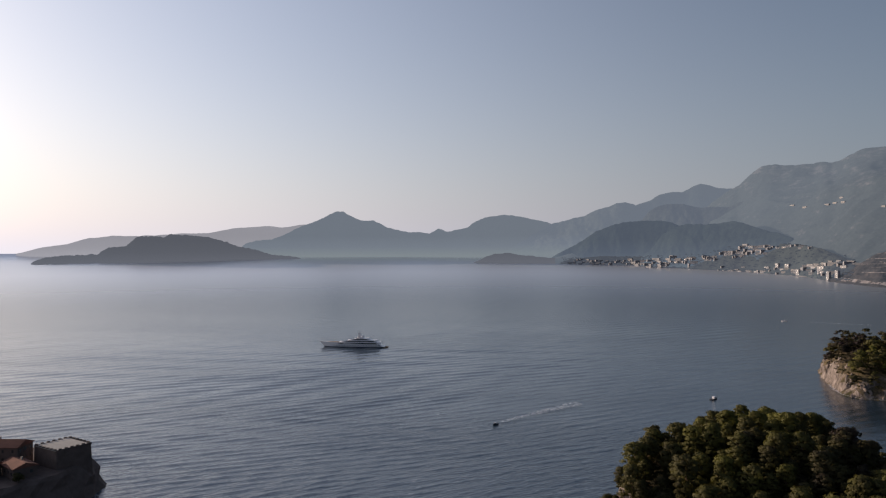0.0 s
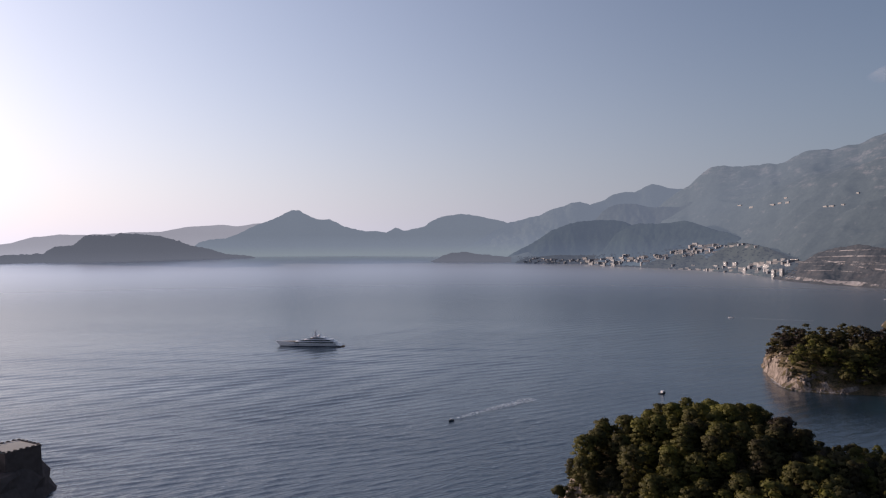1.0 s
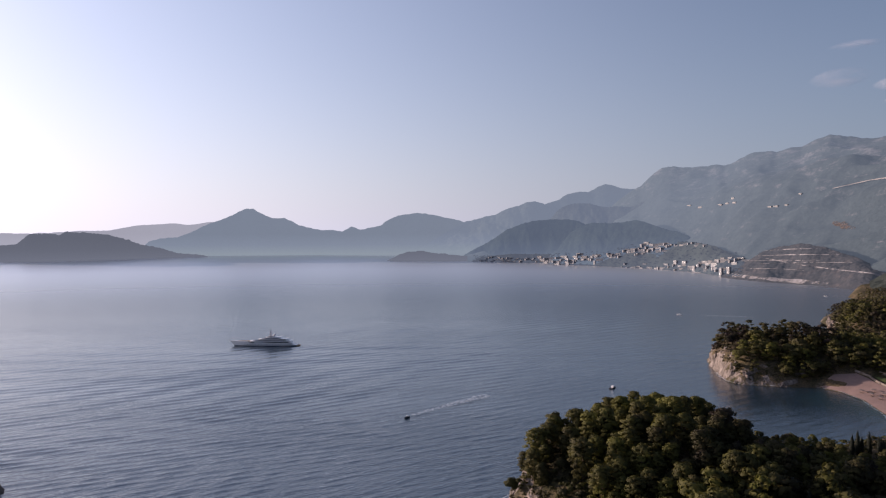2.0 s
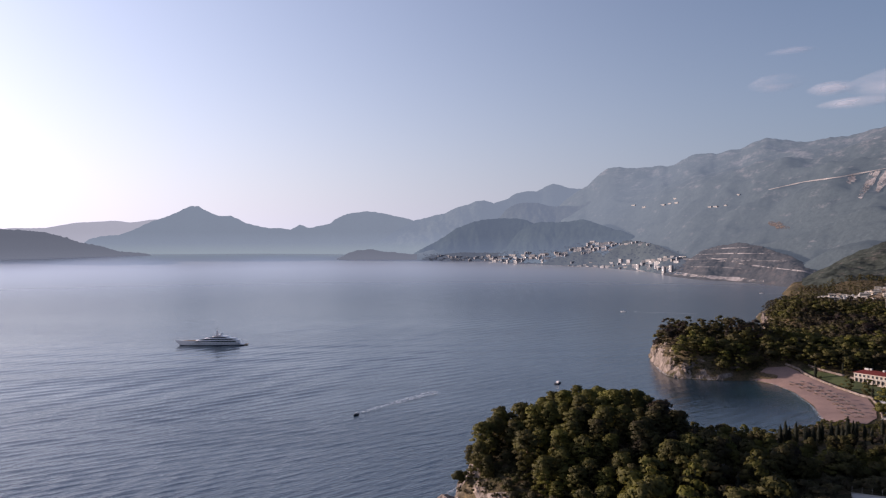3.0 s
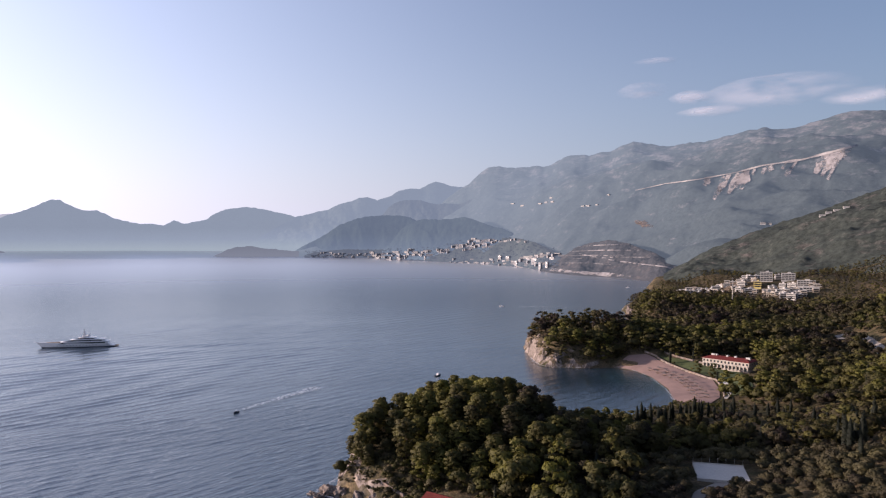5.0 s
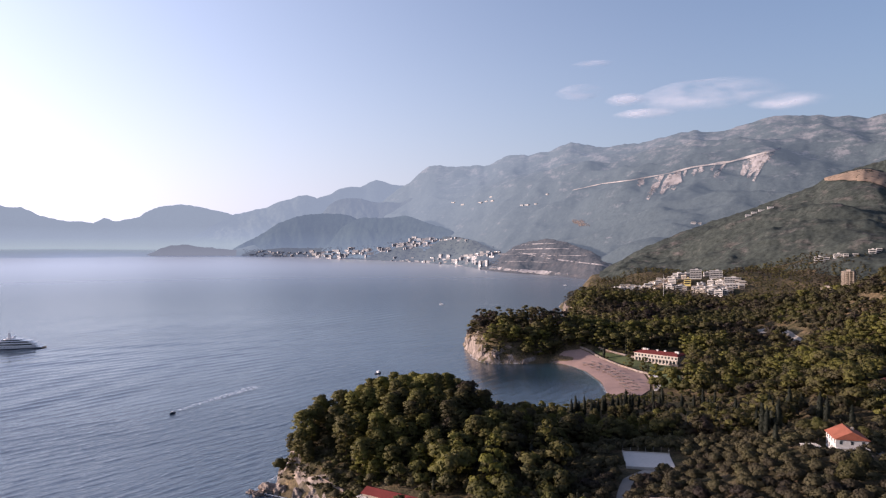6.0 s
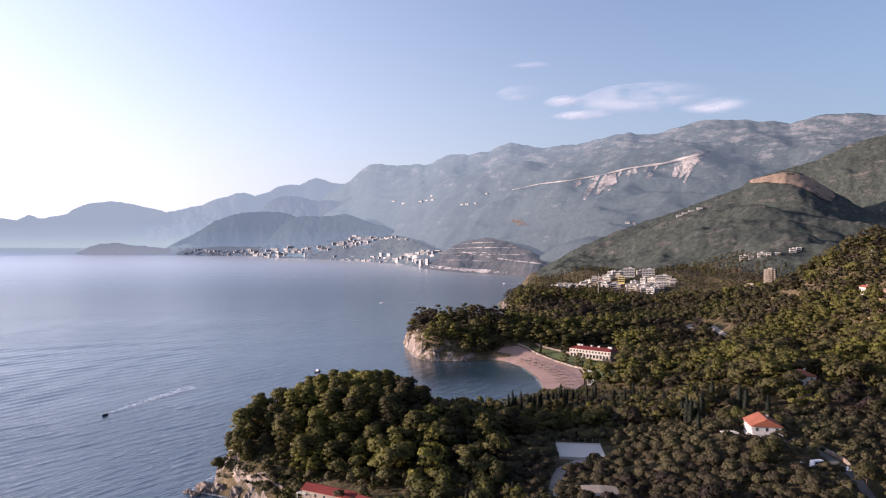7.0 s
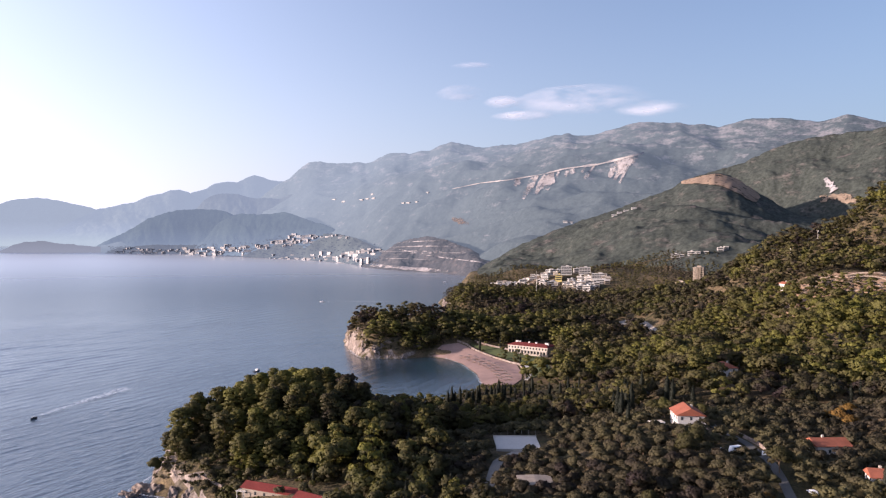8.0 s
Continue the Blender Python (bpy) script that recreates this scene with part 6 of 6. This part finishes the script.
wake([(66, 320), (76, 306), (86, 286)], 0.8, 0.6, 10)

# ---- rocks ----


def boulder(name, label, x, y, z, size, seed, material=LIMESTONE, fine=3):
    r = random.Random(seed)
    bm = bmesh.new()
    bmesh.ops.create_icosphere(bm, subdivisions=fine, radius=1.0)
    off = Vector((r.uniform(0, 90), r.uniform(0, 90), r.uniform(0, 90)))
    for v in bm.verts:
        n = noise.fractal(v.co * 1.3 + off, 1.0, 2.0, 4)
        c = noise.cell(v.co * 2.2 + off)
        crack = abs(noise.noise(Vector((v.co.x * 3.2, v.co.y * 3.2, v.co.z * 0.9)) + off))
        v.co *= 1 + 0.5 * n + 0.14 * c - 0.22 * max(0.0, 0.25 - crack) * 4
        v.co = Vector((v.co.x * size[0], v.co.y * size[1], v.co.z * size[2]))
    ob = new(name, mesh_of(name, bm, material))
    ob.matrix_basis = pose(x, y, z, 0, 0, r.uniform(0, 360))
    return tagged(ob, label, "rock", "rocks along the shore")


pick = random.Random(5)
for k, (x, y, sx, sz) in enumerate(((70, 325, 5.5, 3.2), (75, 319, 4.5, 3.5), (81, 308, 4, 4), (86, 298, 4, 5), (80, 335, 4.5, 6), (88, 346, 4.5, 7), (64, 321, 3.0, 1.8), (61, 326, 2.2, 1.2))):
    boulder("shore_rock", "pale weathered limestone rock at the water", x, y, sz * 0.25, (sx, sx * 0.8, sz), 40 + k)
for k, (x, y, sx, sz) in enumerate(((360, 604, 6, 8), (359, 618, 7, 13), (367, 640, 7, 15), (373, 662, 7, 16), (381, 690, 7, 14), (391, 715, 7, 12), (372, 596, 4, 4), (386, 586, 4, 2.0), (353, 607, 4, 2.5), (735, 1003, 8, 10), (727, 990, 8, 9), (713, 972, 8, 9))):
    boulder("cliff_rock", "cracked pale limestone buttress of the sea cliff", x, y, sz * 0.35, (sx, sx * 0.9, sz), 70 + k, LIMESTONE, 4)
for k in range(9):
    boulder("jetty_rock", "dark rock of the small jetty", 1000 + 7 * k, 1335 + 6 * k, 0.3, (5, 4, 2.2), 90 + k, STONE_WALL)

# ---- the old island point ----
FORT = [(-188, 393), (-183, 376), (-188, 350), (-205, 325), (-250, 300), (-330, 300), (-350, 360), (-290, 405), (-225, 405)]


def build_island():
    cx, cy = -255.0, 358.0
    rings = []
    for z, k in ((-4, 1.06), (1, 1.0), (5, 0.965), (10, 0.95), (15, 0.93), (17, 0.90)):
        ring = []
        for i in range(72):
            a = 2 * math.pi * i / 72
            d = Vector((math.cos(a), math.sin(a)))
            best = 40.0
            for (ax, ay), (bx, by) in zip(FORT, FORT[1:] + FORT[:1]):
                ex, ey = bx - ax, by - ay
                den = d.x * ey - d.y * ex
                if abs(den) > 1e-9:
                    t = ((ax - cx) * ey - (ay - cy) * ex) / den
                    u = ((ax - cx) * d.y - (ay - cy) * d.x) / den
                    if t > 0 and -0.001 <= u <= 1.001:
                        best = t
            r = best * k * (1 + 0.05 * noise.fractal(Vector((d.x * 9, d.y * 9, z * 0.15)), 1.0, 2.0, 4))
            ring.append((cx + d.x * r, cy + d.y * r, z + 1.2 * noise.noise(Vector((d.x * 12, d.y * 12, z)))))
        rings.append(ring)
    ob = new("island_rock", mesh_of("island_rock", loft(rings), ISLET_STONE))
    tagged(ob, "rock of a fortified islet, colour darkened as backlit", "rock", kind="structure")


build_island()


def build_bastion():
    root = thing("bastion", "old stone bastion with a flat paved terrace", "fortress", pose(-201, 361, 14, 0, 0, 0))
    foot_line = [(14.2, 13), (4.0, -2.0), (-13, 8), (-3, 24)]
    rings = [[(x * k, y * k, z) for x, y in foot_line] for z, k in ((-10, 1.06), (0, 1.03), (12.0, 1.0), (12.3, 1.02), (12.9, 1.02))]
    part("wall", loft(rings), ISLET_STONE, root)
    part("paving", loft([[(x * 0.93, y * 0.93, z) for x, y in foot_line] for z in (12.5, 13.0)]), CONCRETE, root)
    for (ax, ay), (bx, by) in zip(foot_line, foot_line[1:] + foot_line[:1]):
        n = int(math.hypot(bx - ax, by - ay) / 3)
        for k in range(n):
            f = (k + 0.3) / n
            x, y = (ax + (bx - ax) * f) * 0.985, (ay + (by - ay) * f) * 0.985
            part("merlon", boxed(x - 0.7, x + 0.7, y - 0.5, y + 0.5, 12.9, 13.6, bevel=0.08), LIMESTONE, root)


build_bastion()
house("island_house", "old stone house with terracotta roof darkened as backlit on the islet", pose(-232, 370, 19, 0, 0, 88), 13, 26, 8.5, ISLET_STONE, BACKLIT_TILES, 2.6, 0, 2, 5, 1)
house("island_house", "old stone house with terracotta roof darkened as backlit on the islet", pose(-212, 352, 12, 0, 0, 52), 11, 16, 10.5, ISLET_STONE, BACKLIT_TILES, 2.2, 0, 2, 4, 1)
house("island_house", "old stone house with terracotta roof darkened as backlit on the islet", pose(-231, 347, 12, 0, 0, 80), 12, 20, 11.5, ISLET_STONE, BACKLIT_TILES, 2.5, 0, 2, 4, 1)
bush = copy_thing(LEAFY[0], Matrix())
bush.matrix_basis = Matrix.LocRotScale((-205, 340, 15), None, (0.8, 0.8, 0.7))

# ---- masts ----
for x, y, tall in ((770, 800, 46), (776, 806, 40), (697, 338, 14), (735, 330, 14), (1300, 760, 24)):
    root = thing("mast", "slim grey lattice mast above the trees", "mast", pose(x, y, land(x, y)))
    part("pole", rod(bmesh.new(), (0, 0, -2), (0, 0, tall), 0.45, 0.25, 6), CONCRETE, root)
    part("crossarm", boxed(-1.8, 1.8, -0.15, 0.15, tall - 2.2, tall - 1.9), CONCRETE, root)
